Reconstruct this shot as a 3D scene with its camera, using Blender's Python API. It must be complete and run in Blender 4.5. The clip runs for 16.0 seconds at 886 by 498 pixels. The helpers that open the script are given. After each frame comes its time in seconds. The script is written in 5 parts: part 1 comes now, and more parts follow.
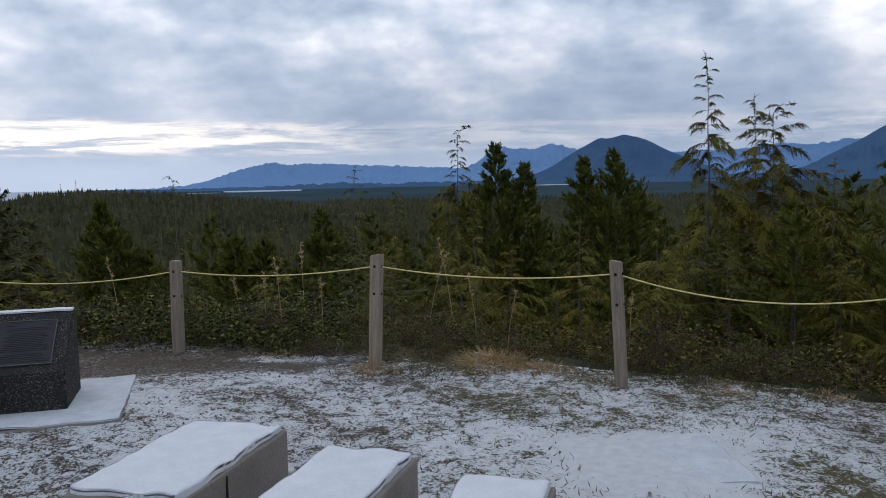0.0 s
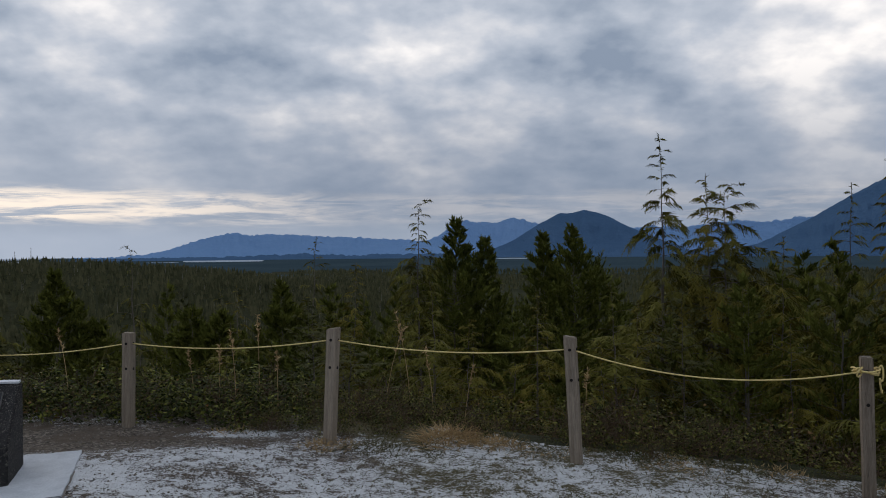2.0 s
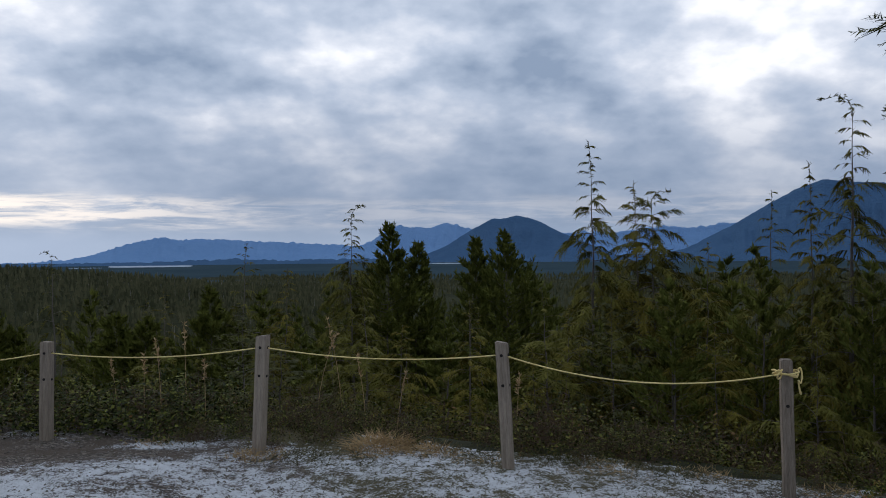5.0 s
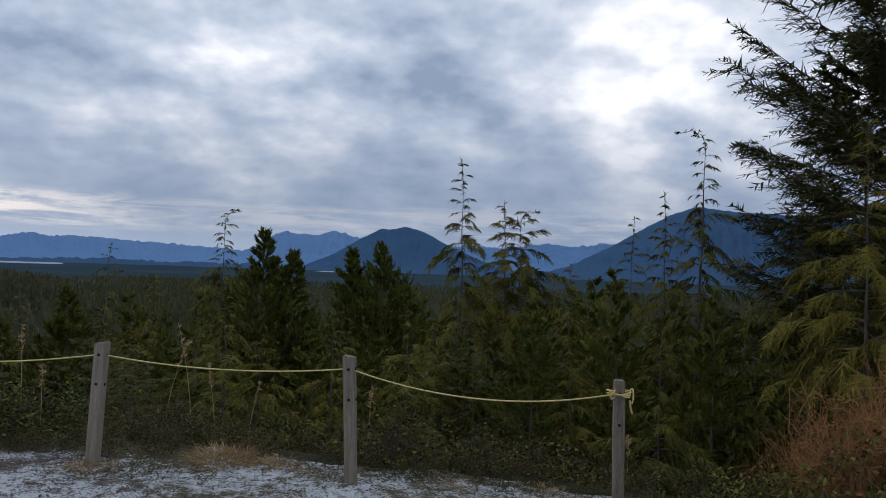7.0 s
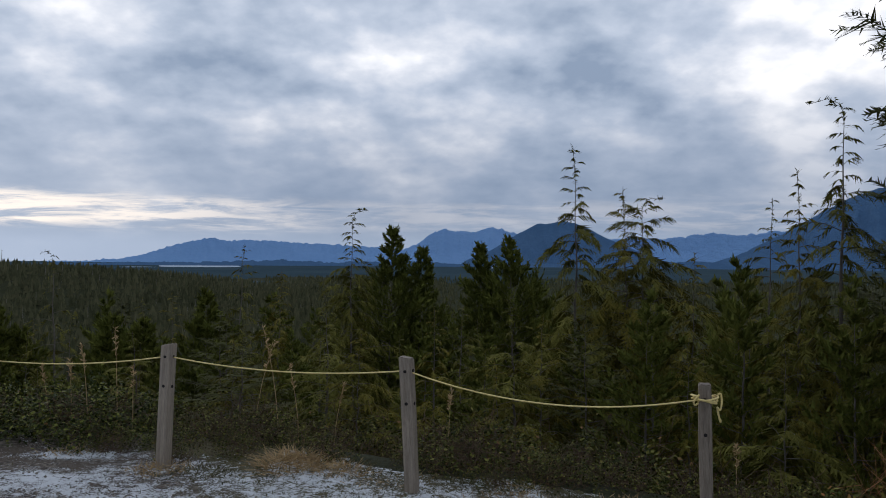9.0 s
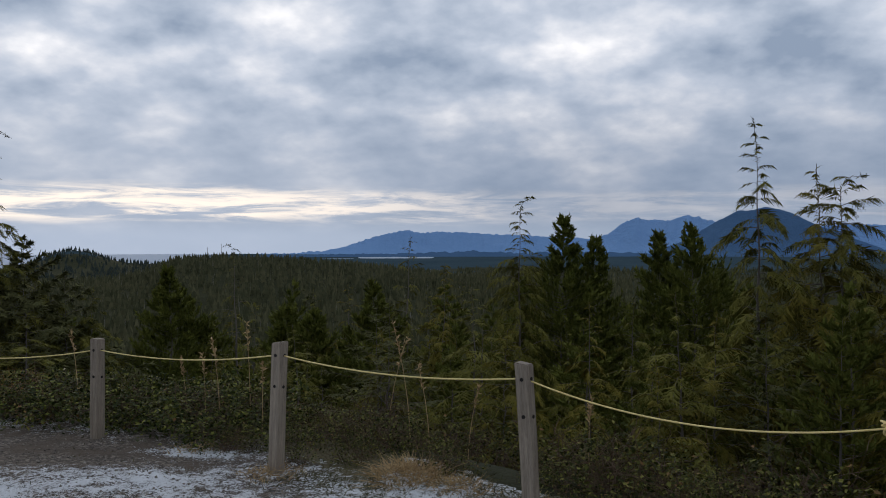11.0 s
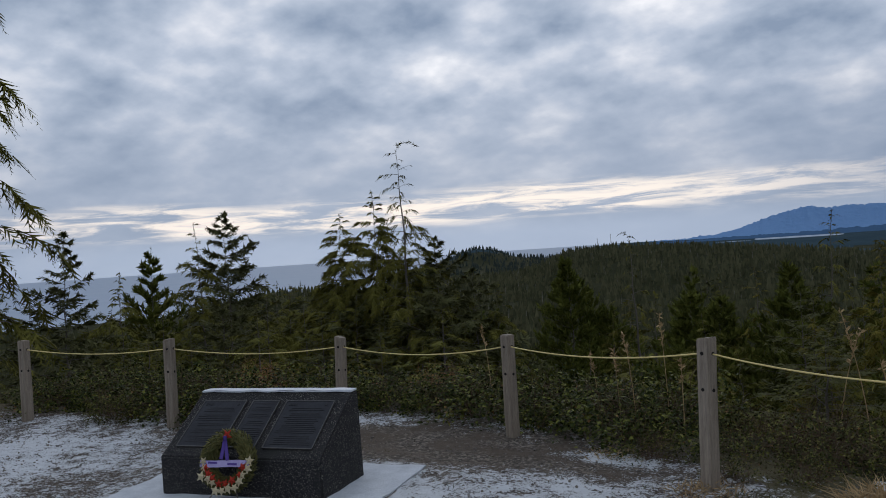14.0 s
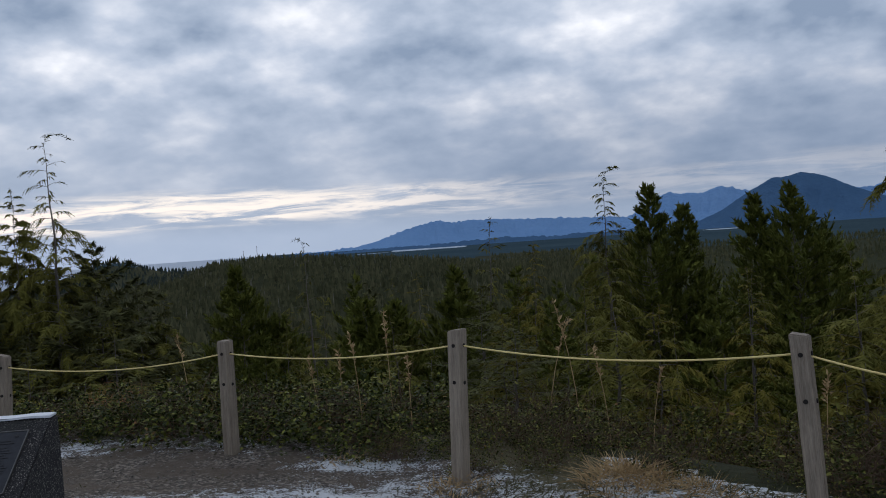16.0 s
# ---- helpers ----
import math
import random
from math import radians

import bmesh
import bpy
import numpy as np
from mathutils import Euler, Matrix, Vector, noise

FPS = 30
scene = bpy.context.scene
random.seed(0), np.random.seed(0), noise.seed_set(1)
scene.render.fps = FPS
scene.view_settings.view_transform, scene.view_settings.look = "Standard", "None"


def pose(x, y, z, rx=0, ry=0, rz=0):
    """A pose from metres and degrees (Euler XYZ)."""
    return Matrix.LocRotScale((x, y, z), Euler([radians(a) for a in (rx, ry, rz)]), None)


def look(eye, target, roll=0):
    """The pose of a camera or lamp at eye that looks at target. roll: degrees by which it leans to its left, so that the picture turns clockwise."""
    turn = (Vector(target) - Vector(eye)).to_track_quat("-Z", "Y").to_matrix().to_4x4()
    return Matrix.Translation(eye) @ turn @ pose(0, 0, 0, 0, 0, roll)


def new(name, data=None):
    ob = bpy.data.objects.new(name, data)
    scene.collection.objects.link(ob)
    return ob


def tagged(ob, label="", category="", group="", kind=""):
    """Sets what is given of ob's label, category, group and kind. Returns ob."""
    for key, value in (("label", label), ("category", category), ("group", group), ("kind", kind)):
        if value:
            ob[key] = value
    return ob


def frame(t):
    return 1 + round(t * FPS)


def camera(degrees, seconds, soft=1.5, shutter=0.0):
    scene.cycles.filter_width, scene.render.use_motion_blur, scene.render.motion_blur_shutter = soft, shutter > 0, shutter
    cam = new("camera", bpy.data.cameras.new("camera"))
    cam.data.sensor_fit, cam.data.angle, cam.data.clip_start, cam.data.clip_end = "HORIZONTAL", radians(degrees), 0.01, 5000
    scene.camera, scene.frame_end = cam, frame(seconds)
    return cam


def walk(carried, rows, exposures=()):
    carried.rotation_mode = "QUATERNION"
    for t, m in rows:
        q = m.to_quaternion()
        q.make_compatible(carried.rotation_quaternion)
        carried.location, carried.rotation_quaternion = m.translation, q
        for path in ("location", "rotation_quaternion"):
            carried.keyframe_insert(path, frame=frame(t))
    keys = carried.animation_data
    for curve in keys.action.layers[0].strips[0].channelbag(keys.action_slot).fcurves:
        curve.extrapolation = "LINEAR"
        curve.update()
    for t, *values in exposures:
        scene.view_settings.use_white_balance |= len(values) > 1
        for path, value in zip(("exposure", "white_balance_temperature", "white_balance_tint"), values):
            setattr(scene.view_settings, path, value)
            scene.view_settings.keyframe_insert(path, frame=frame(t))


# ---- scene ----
cam = camera(56.8, 16.0, soft=0.95)
PATH = [
    (0, (0.047, 0.061, 1.742), (0.046, 2.054, 1.568), -1.2),
    (0.5, (0.05, 0.04, 1.772), (0.041, 2.04, 1.737), -1.0),
    (1, (0.055, 0.046, 1.764), (0.034, 2.046, 1.763), -0.6),
    (1.5, (0.068, 0.007, 1.771), (0.068, 2.007, 1.771), -0.5),
    (2, (0.091, -0.006, 1.762), (0.185, 1.991, 1.763), -0.5),
    (2.5, (0.119, 0.012, 1.763), (0.441, 1.985, 1.763), -0.4),
    (3, (0.152, 0.001, 1.761), (0.674, 1.932, 1.763), -0.2),
    (3.5, (0.174, -0.012, 1.763), (0.877, 1.861, 1.763), -0.3),
    (4, (0.177, -0.005, 1.766), (0.94, 1.844, 1.763), -0.3),
    (4.5, (0.146, -0.008, 1.758), (0.826, 1.873, 1.755), -0.2),
    (5, (0.108, 0.024, 1.769), (0.363, 2.007, 1.781), -0.5),
    (5.2, (0.097, 0.035, 1.773), (0.174, 2.033, 1.784), -0.5),
    (7.3, (0.491, -0.064, 1.808), (1.13, 1.831, 1.848), 1.6),
    (7.5, (0.566, -0.035, 1.792), (1.257, 1.842, 1.825), 1.3),
    (8, (0.774, 0.097, 1.81), (1.319, 2.021, 1.854), 1.4),
    (8.5, (1.025, 0.182, 1.797), (1.49, 2.127, 1.817), 0.5),
    (9, (1.262, 0.321, 1.807), (1.408, 2.315, 1.829), 0.4),
    (9.2, (1.32, 0.416, 1.791), (1.355, 2.416, 1.813), 0.8),
    (11.3, (1.816, 1.31, 1.809), (1.378, 3.262, 1.807), -0.5),
    (11.5, (1.824, 1.403, 1.809), (1.279, 3.327, 1.865), -0.5),
    (12, (1.82, 1.582, 1.809), (1.103, 3.448, 1.867), -1.5),
    (12.5, (1.758, 1.672, 1.8), (0.931, 3.492, 1.871), -2.0),
    (13, (1.61, 1.72, 1.795), (0.809, 3.553, 1.834), -2.9),
    (13.5, (1.442, 1.762, 1.773), (0.478, 3.514, 1.797), -2.3),
    (14, (1.304, 1.891, 1.777), (0.135, 3.514, 1.779), -3.8),
    (14.5, (1.131, 1.915, 1.745), (0.074, 3.612, 1.733), -5.0),
    (15, (0.927, 1.926, 1.723), (0.039, 3.717, 1.655), -4.6),
    (15.5, (0.741, 2.029, 1.69), (0.087, 3.918, 1.617), -5.1),
    (16, (0.477, 2.055, 1.676), (0.084, 4.015, 1.65), -4.0),
]
walk(cam, [(t, look(eye, target, roll)) for t, eye, target, roll in PATH],
     exposures=((0.0, 0.30, 6450, 10), (0.6, 0.06, 6450, 10), (1.5, -0.20, 6600, 10), (2.5, -0.05, 6800, 10), (3.5, 0.10, 6850, 10),
                (5.0, 0.0, 6250, 10), (9.0, 0.0, 6350, 10), (11.5, -0.04, 6600, 10), (12.5, -0.32, 6700, 10), (14.0, -0.12, 6350, 10), (16.0, -0.06, 6250, 10)))

# ---- world and light ----
SUN_AZ, SUN_EL = radians(-38), radians(9)
world = bpy.data.worlds.new("overcast_sky")
scene.world = world
world.use_nodes = True


class Nodes:
    """Short hand for building a node tree."""
    def __init__(self, tree):
        self.tree = tree

    def add(self, kind, ins=None, **props):
        n = self.tree.nodes.new(kind)
        if "operation" in props:
            n.operation = props["operation"]
        if "use_clamp" in props:
            n.use_clamp = props["use_clamp"]
        if "interpolation_type" in props:
            n.interpolation_type = props["interpolation_type"]
        if "data_type" in props:
            n.data_type, n.blend_type = props["data_type"], props["blend_type"]
        if "attribute_name" in props:
            n.attribute_name = props["attribute_name"]
        for k, v in (ins or {}).items():
            if isinstance(v, bpy.types.NodeSocket):
                self.tree.links.new(v, n.inputs[k])
            else:
                n.inputs[k].default_value = v
        return n

    def math(self, op, a, b=0.0, c=0.0, clamp=False):
        return self.add("ShaderNodeMath", {0: a, 1: b, 2: c}, operation=op, use_clamp=clamp).outputs[0]

    def smooth(self, v, a, b):
        return self.add("ShaderNodeMapRange", {0: v, 1: a, 2: b, 3: 0.0, 4: 1.0}, interpolation_type="SMOOTHSTEP").outputs[0]

    def mix(self, f, a, b, blend="MIX"):
        n = self.add("ShaderNodeMix", {0: f, 6: a, 7: b}, data_type="RGBA", blend_type=blend)
        return n.outputs[2]

    def noise(self, vec, scale, detail=4.0, rough=0.55, distort=0.0):
        return self.add("ShaderNodeTexNoise", {"Vector": vec, "Scale": scale, "Detail": detail, "Roughness": rough, "Distortion": distort}).outputs[0]

    def ramp(self, f, stops):
        n = self.add("ShaderNodeValToRGB", {0: f})
        e = n.color_ramp.elements
        while len(e) < len(stops):
            e.new(0.5)
        for k, (p, c) in zip(e, stops):
            k.position, k.color = p, (*c, 1)
        return n.outputs[0]


def rgb(r, g, b):
    return (r, g, b, 1.0)


w = Nodes(world.node_tree)
for n in list(world.node_tree.nodes):
    world.node_tree.nodes.remove(n)
ray = w.add("ShaderNodeTexCoord").outputs["Generated"]
sx, sy, sz = w.add("ShaderNodeSeparateXYZ", {0: ray}).outputs
up = w.math("ADD", w.math("MAXIMUM", sz, 0.0), 0.40)
plane = w.add("ShaderNodeCombineXYZ", {0: w.math("DIVIDE", sx, up), 1: w.math("DIVIDE", sy, up), 2: 3.7}).outputs[0]
# the same deck a little nearer to the sun: the difference lights the edges of the puffs
sunward = w.add("ShaderNodeVectorMath", {0: plane, 1: (0.05 * math.sin(SUN_AZ), 0.05 * math.cos(SUN_AZ), -0.03)}, operation="ADD").outputs[0]
puffs = w.noise(plane, 4.4, 5.5, 0.48, 0.0)
shaded = w.noise(sunward, 4.4, 5.5, 0.48, 0.0)
decks = w.noise(plane, 1.5, 3.0, 0.5, 0.1)
wisps = w.noise(plane, 15.0, 4.0, 0.55, 0.1)
thin = w.math("ADD", w.math("MULTIPLY", puffs, 0.50), w.math("ADD", w.math("MULTIPLY", decks, 0.42), w.math("MULTIPLY", wisps, 0.10)))
thin = w.math("MULTIPLY_ADD", w.math("SUBTRACT", puffs, shaded), 0.32, thin)
opening = w.add("ShaderNodeVectorMath", {0: ray, 1: tuple(Vector((math.sin(radians(29)), math.cos(radians(29)), 0.29)).normalized())}, operation="DOT_PRODUCT").outputs["Value"]
thin = w.math("MULTIPLY_ADD", w.smooth(opening, 0.975, 1.0), 0.16, w.math("MULTIPLY_ADD", w.smooth(opening, 0.78, 0.99), 0.035, thin))
cloud = w.ramp(thin, [(0.38, (0.220, 0.278, 0.375)), (0.46, (0.330, 0.387, 0.482)), (0.53, (0.435, 0.485, 0.575)),
                      (0.60, (0.60, 0.625, 0.685)), (0.70, (0.94, 0.92, 0.92))])
sky = w.add("ShaderNodeTexSky")
sky.sky_type, sky.sun_disc, sky.sun_elevation, sky.sun_rotation, sky.altitude = "NISHITA", False, SUN_EL, SUN_AZ, 120.0
blue = w.mix(1.0, sky.outputs[0], rgb(0.075, 0.075, 0.075), "MULTIPLY")
# the band of evening light under the cloud deck, brightest where the sun stands
toward = w.math("ADD", w.math("MULTIPLY", sx, math.sin(SUN_AZ)), w.math("MULTIPLY", sy, math.cos(SUN_AZ)))
side = w.smooth(toward, 0.80, 0.985)
gap = w.math("MULTIPLY", w.smooth(w.noise(plane, 1.5, 4.0, 0.5, 0.3), 0.56, 0.68), w.math("SUBTRACT", 1.0, w.smooth(toward, 0.2, 0.7)))
sky_col = w.mix(w.math("MULTIPLY", gap, 0.35), cloud, blue)
sky_col = w.mix(w.math("MULTIPLY", w.math("SUBTRACT", 1.0, w.smooth(sz, 0.05, 0.25)), 0.78), sky_col, w.mix(side, rgb(0.185, 0.235, 0.325), rgb(0.30, 0.35, 0.44)))
streak_vec = w.add("ShaderNodeMapping", {0: ray, 3: (9.0, 9.0, 85.0)}).outputs[0]
ragged = w.math("MULTIPLY_ADD", w.noise(streak_vec, 0.55, 5.0, 0.6, 0.2), 0.030, w.math("SUBTRACT", sz, 0.015))
low = w.math("MULTIPLY", w.smooth(ragged, 0.026, 0.040), w.math("SUBTRACT", 1.0, w.smooth(ragged, 0.058, 0.078)))
streak = w.smooth(w.noise(streak_vec, 1.0, 6.0, 0.62, 0.5), 0.40, 0.62)
sky_col = w.mix(w.math("MULTIPLY", w.math("MULTIPLY", low, streak), w.math("MULTIPLY_ADD", side, 0.72, 0.14)), sky_col, rgb(0.98, 0.86, 0.74))
haze = w.math("SUBTRACT", 1.0, w.smooth(sz, 0.012, 0.040))
sky_col = w.mix(w.math("MULTIPLY", haze, 0.75), sky_col, w.mix(side, rgb(0.29, 0.345, 0.44), rgb(0.36, 0.42, 0.53)))
back = w.add("ShaderNodeBackground", {0: sky_col, 1: 1.28})
w.add("ShaderNodeOutputWorld", {0: back.outputs[0]})

sun = new("sun", bpy.data.lights.new("sun", "SUN"))
sun.data.energy, sun.data.angle, sun.data.color = 0.6, radians(25), (1.0, 0.86, 0.70)
sun.matrix_world = look((0, 0, 0), (-math.sin(SUN_AZ), -math.cos(SUN_AZ), -math.tan(SUN_EL)))


# ---- materials ----
def material(name):
    m = bpy.data.materials.new(name)
    m.use_nodes = True
    nt = Nodes(m.node_tree)
    bsdf = m.node_tree.nodes["Principled BSDF"]
    return m, nt, bsdf


def plain(name, a, b, scale, rough=0.8, bump=0.3, fine=6.0, metal=0.0, stretch=(1, 1, 1), per="island", spec=0.3, dist=0.01):
    """Two colours mixed by a coarse and a fine noise, with relief, varied from piece to piece."""
    m, n, p = material(name)
    vec = n.add("ShaderNodeMapping", {0: n.add("ShaderNodeTexCoord").outputs["Object"], 3: stretch}).outputs[0]
    big, small = n.noise(vec, scale, 4.0), n.noise(vec, scale * fine, 5.0, 0.65)
    f = n.math("MULTIPLY_ADD", small, 0.5, n.math("MULTIPLY", big, 0.5))
    if per == "island":
        f = n.math("MULTIPLY_ADD", n.add("ShaderNodeNewGeometry").outputs["Random Per Island"], 0.5, n.math("MULTIPLY_ADD", f, 1.3, -0.4))
    elif per == "object":
        f = n.math("MULTIPLY_ADD", n.add("ShaderNodeObjectInfo").outputs["Random"], 0.3, n.math("MULTIPLY_ADD", f, 1.6, -0.45))
    else:
        f = n.math("MULTIPLY_ADD", f, 2.2, -0.6)
    col = n.mix(n.math("MAXIMUM", n.math("MINIMUM", f, 1.0), 0.0), rgb(*a), rgb(*b))
    n.tree.links.new(col, p.inputs["Base Color"])
    p.inputs["Roughness"].default_value, p.inputs["Metallic"].default_value = rough, metal
    p.inputs["Specular IOR Level"].default_value = spec
    if bump:
        bn = n.add("ShaderNodeBump", {"Strength": bump, "Distance": dist, "Height": small})
        n.tree.links.new(bn.outputs[0], p.inputs["Normal"])
    return m


SPRUCE = plain("spruce_needles", (0.042, 0.048, 0.020), (0.128, 0.124, 0.048), 1.2, 0.8, 0, spec=0.04)
PINE = plain("pine_needles", (0.044, 0.058, 0.012), (0.150, 0.155, 0.032), 1.0, 0.8, 0, spec=0.04)
CEDAR = plain("cedar_sprays", (0.066, 0.062, 0.012), (0.220, 0.180, 0.036), 0.9, 0.8, 0, spec=0.04)
HEMLOCK = plain("hemlock_sprays", (0.054, 0.058, 0.013), (0.178, 0.160, 0.036), 1.0, 0.8, 0, spec=0.04)
BARK = plain("grey_bark", (0.06, 0.05, 0.042), (0.17, 0.15, 0.13), 6.0, 0.9, 0.5, stretch=(3, 3, 0.6), per="")
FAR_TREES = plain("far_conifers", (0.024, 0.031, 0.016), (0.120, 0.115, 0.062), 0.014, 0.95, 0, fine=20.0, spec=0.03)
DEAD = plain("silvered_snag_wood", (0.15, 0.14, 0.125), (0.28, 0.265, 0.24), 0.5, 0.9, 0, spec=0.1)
# hill conifers painted darker and bluer for the haze before the hill
HAZED_HILL_TREES = plain("hazed_hill_conifers", (0.018, 0.028, 0.026), (0.060, 0.072, 0.062), 0.014, 0.95, 0, fine=20.0, spec=0.03)
# far valley woods with the bluish tint of haze mixed into the colour
HAZED_FLOOR = plain("hazed_valley_woods", (0.026, 0.046, 0.060), (0.052, 0.078, 0.092), 0.004, 0.95, 0, fine=22.0, per="", spec=0.0)
# green forest turned blue: aerial haze is put into its base colour
RANGE_NEAR = plain("forested_slope_haze_tint", (0.048, 0.100, 0.185), (0.072, 0.134, 0.235), 0.006, 0.95, 0.6, fine=10.0, per="", spec=0.0, dist=20.0)
# paler blue for the farthest ranges: distance haze painted into the base colour
RANGE_FAR = plain("haze_painted_slope", (0.135, 0.250, 0.450), (0.175, 0.300, 0.510), 0.005, 0.95, 0.6, fine=9.0, per="", spec=0.0, dist=20.0)


def leafage(name, stops, rough=0.7, spec=0.05):
    """Leaves whose colour is picked leaf by leaf from a range, drifting a little over the bush."""
    m, n, p = material(name)
    drift = n.noise(n.add("ShaderNodeTexCoord").outputs["Object"], 3.0, 3.0)
    f = n.math("MULTIPLY_ADD", n.add("ShaderNodeNewGeometry").outputs["Random Per Island"], 0.75, n.math("MULTIPLY_ADD", drift, 0.8, -0.28))
    n.tree.links.new(n.ramp(f, stops), p.inputs["Base Color"])
    p.inputs["Roughness"].default_value = rough
    p.inputs["Specular IOR Level"].default_value = spec
    return m


SALAL = leafage("salal_leaves", [(0.0, (0.010, 0.016, 0.004)), (0.54, (0.032, 0.042, 0.008)), (0.88, (0.185, 0.190, 0.040)), (0.94, (0.13, 0.060, 0.025)), (1.0, (0.22, 0.12, 0.05))], 0.6, 0.07)
BRAMBLE = leafage("bramble_leaves", [(0.0, (0.010, 0.014, 0.004)), (0.50, (0.038, 0.044, 0.010)), (0.84, (0.170, 0.165, 0.042)), (0.9, (0.14, 0.075, 0.030)), (1.0, (0.24, 0.17, 0.08))])
BUSH_LEAF = leafage("huckleberry_leaves", [(0.0, (0.022, 0.032, 0.009)), (0.55, (0.085, 0.100, 0.026)), (0.78, (0.20, 0.18, 0.040)), (0.90, (0.24, 0.10, 0.040)), (1.0, (0.32, 0.16, 0.06))])
RED_TWIG = plain("reddish_twigs", (0.15, 0.066, 0.028), (0.44, 0.215, 0.090), 3.0, 0.7, 0, spec=0.2)
BROWN_TWIG = plain("brown_twigs", (0.05, 0.030, 0.020), (0.13, 0.085, 0.055), 3.0, 0.8, 0, spec=0.2)
DRY_GRASS = plain("dry_grass", (0.20, 0.120, 0.052), (0.52, 0.38, 0.20), 3.0, 0.8, 0, spec=0.2)
GREEN_GRASS = plain("short_grass", (0.028, 0.034, 0.011), (0.13, 0.115, 0.055), 3.0, 0.7, 0, spec=0.25)
STONES = plain("gravel_stones", (0.055, 0.048, 0.041), (0.26, 0.23, 0.20), 8.0, 0.85, 0.2)
WOOD = plain("weathered_grey_post_wood", (0.040, 0.029, 0.021), (0.42, 0.350, 0.275), 8.0, 0.85, 1.0, stretch=(5, 5, 0.35), per="object", dist=0.006)
# near-black that paints the shade inside post holes; also colours the block joints
HOLE_SHADE_JOINT = plain("painted_hole_shade_and_joint", (0.010, 0.008, 0.007), (0.02, 0.017, 0.015), 20.0, 0.9, 0, per="")
ROPE = plain("yellow_rope", (0.55, 0.41, 0.13), (0.82, 0.68, 0.32), 25.0, 0.7, 0.7, per="", stretch=(1, 1, 1), dist=0.004)
CONCRETE = plain("weathered_concrete", (0.13, 0.115, 0.100), (0.30, 0.27, 0.24), 4.0, 0.9, 0.5, fine=12.0, per="object")
BRONZE = plain("dark_bronze_plaque", (0.024, 0.025, 0.029), (0.048, 0.050, 0.057), 6.0, 0.7, 0.15, metal=0.0, per="", spec=0.12)
BRONZE_EDGE = plain("worn_bronze_rim", (0.06, 0.058, 0.056), (0.12, 0.115, 0.11), 12.0, 0.4, 0.2, metal=0.6, per="")
LETTERING = plain("raised_lettering", (0.028, 0.028, 0.031), (0.050, 0.050, 0.053), 30.0, 0.7, 0, per="", spec=0.1)
SNOW = plain("thin_snow", (0.54, 0.57, 0.62), (0.72, 0.745, 0.79), 9.0, 0.75, 0.5, fine=9.0, per="", dist=0.012)
THIN_SNOW = plain("thin_trodden_snow", (0.36, 0.39, 0.43), (0.62, 0.65, 0.69), 6.0, 0.8, 0.6, fine=10.0, per="", dist=0.01)
WREATH = plain("wreath_foliage", (0.045, 0.060, 0.020), (0.20, 0.17, 0.06), 9.0, 0.8, 0, spec=0.2)
POPPY = plain("red_poppy_cloth", (0.42, 0.020, 0.015), (0.62, 0.07, 0.035), 14.0, 0.7, 0)
PALE_LEAF = plain("pale_maple_leaf", (0.52, 0.40, 0.20), (0.80, 0.74, 0.55), 14.0, 0.7, 0)
PURPLE = plain("purple_ribbon", (0.28, 0.24, 0.46), (0.42, 0.37, 0.62), 9.0, 0.5, 0, per="")
DEEP_PURPLE = plain("deep_purple_bow", (0.045, 0.020, 0.16), (0.09, 0.05, 0.27), 9.0, 0.5, 0)


def aggregate():
    m, n, p = material("exposed_aggregate")
    vec = n.add("ShaderNodeTexCoord").outputs["Object"]
    vor = n.add("ShaderNodeTexVoronoi", {"Vector": vec, "Scale": 140.0})
    tint = n.add("ShaderNodeSeparateColor", {0: vor.outputs["Color"]}).outputs[0]
    pebble = n.ramp(tint, [(0.0, (0.014, 0.014, 0.016)), (0.45, (0.030, 0.030, 0.031)), (0.78, (0.085, 0.080, 0.076)), (1.0, (0.24, 0.225, 0.20))])
    edge = n.smooth(vor.outputs["Distance"], 0.35, 0.62)
    stain = n.noise(vec, 3.0, 5.0)
    col = n.mix(edge, pebble, rgb(0.022, 0.021, 0.022))
    col = n.mix(n.smooth(stain, 0.45, 0.75), col, rgb(0.032, 0.033, 0.031))
    n.tree.links.new(col, p.inputs["Base Color"])
    p.inputs["Roughness"].default_value = 0.85
    p.inputs["Specular IOR Level"].default_value = 0.15
    bn = n.add("ShaderNodeBump", {"Strength": 0.8, "Distance": 0.006, "Height": n.math("SUBTRACT", 1.0, vor.outputs["Distance"])})
    n.tree.links.new(bn.outputs[0], p.inputs["Normal"])
    return m


AGGREGATE = aggregate()


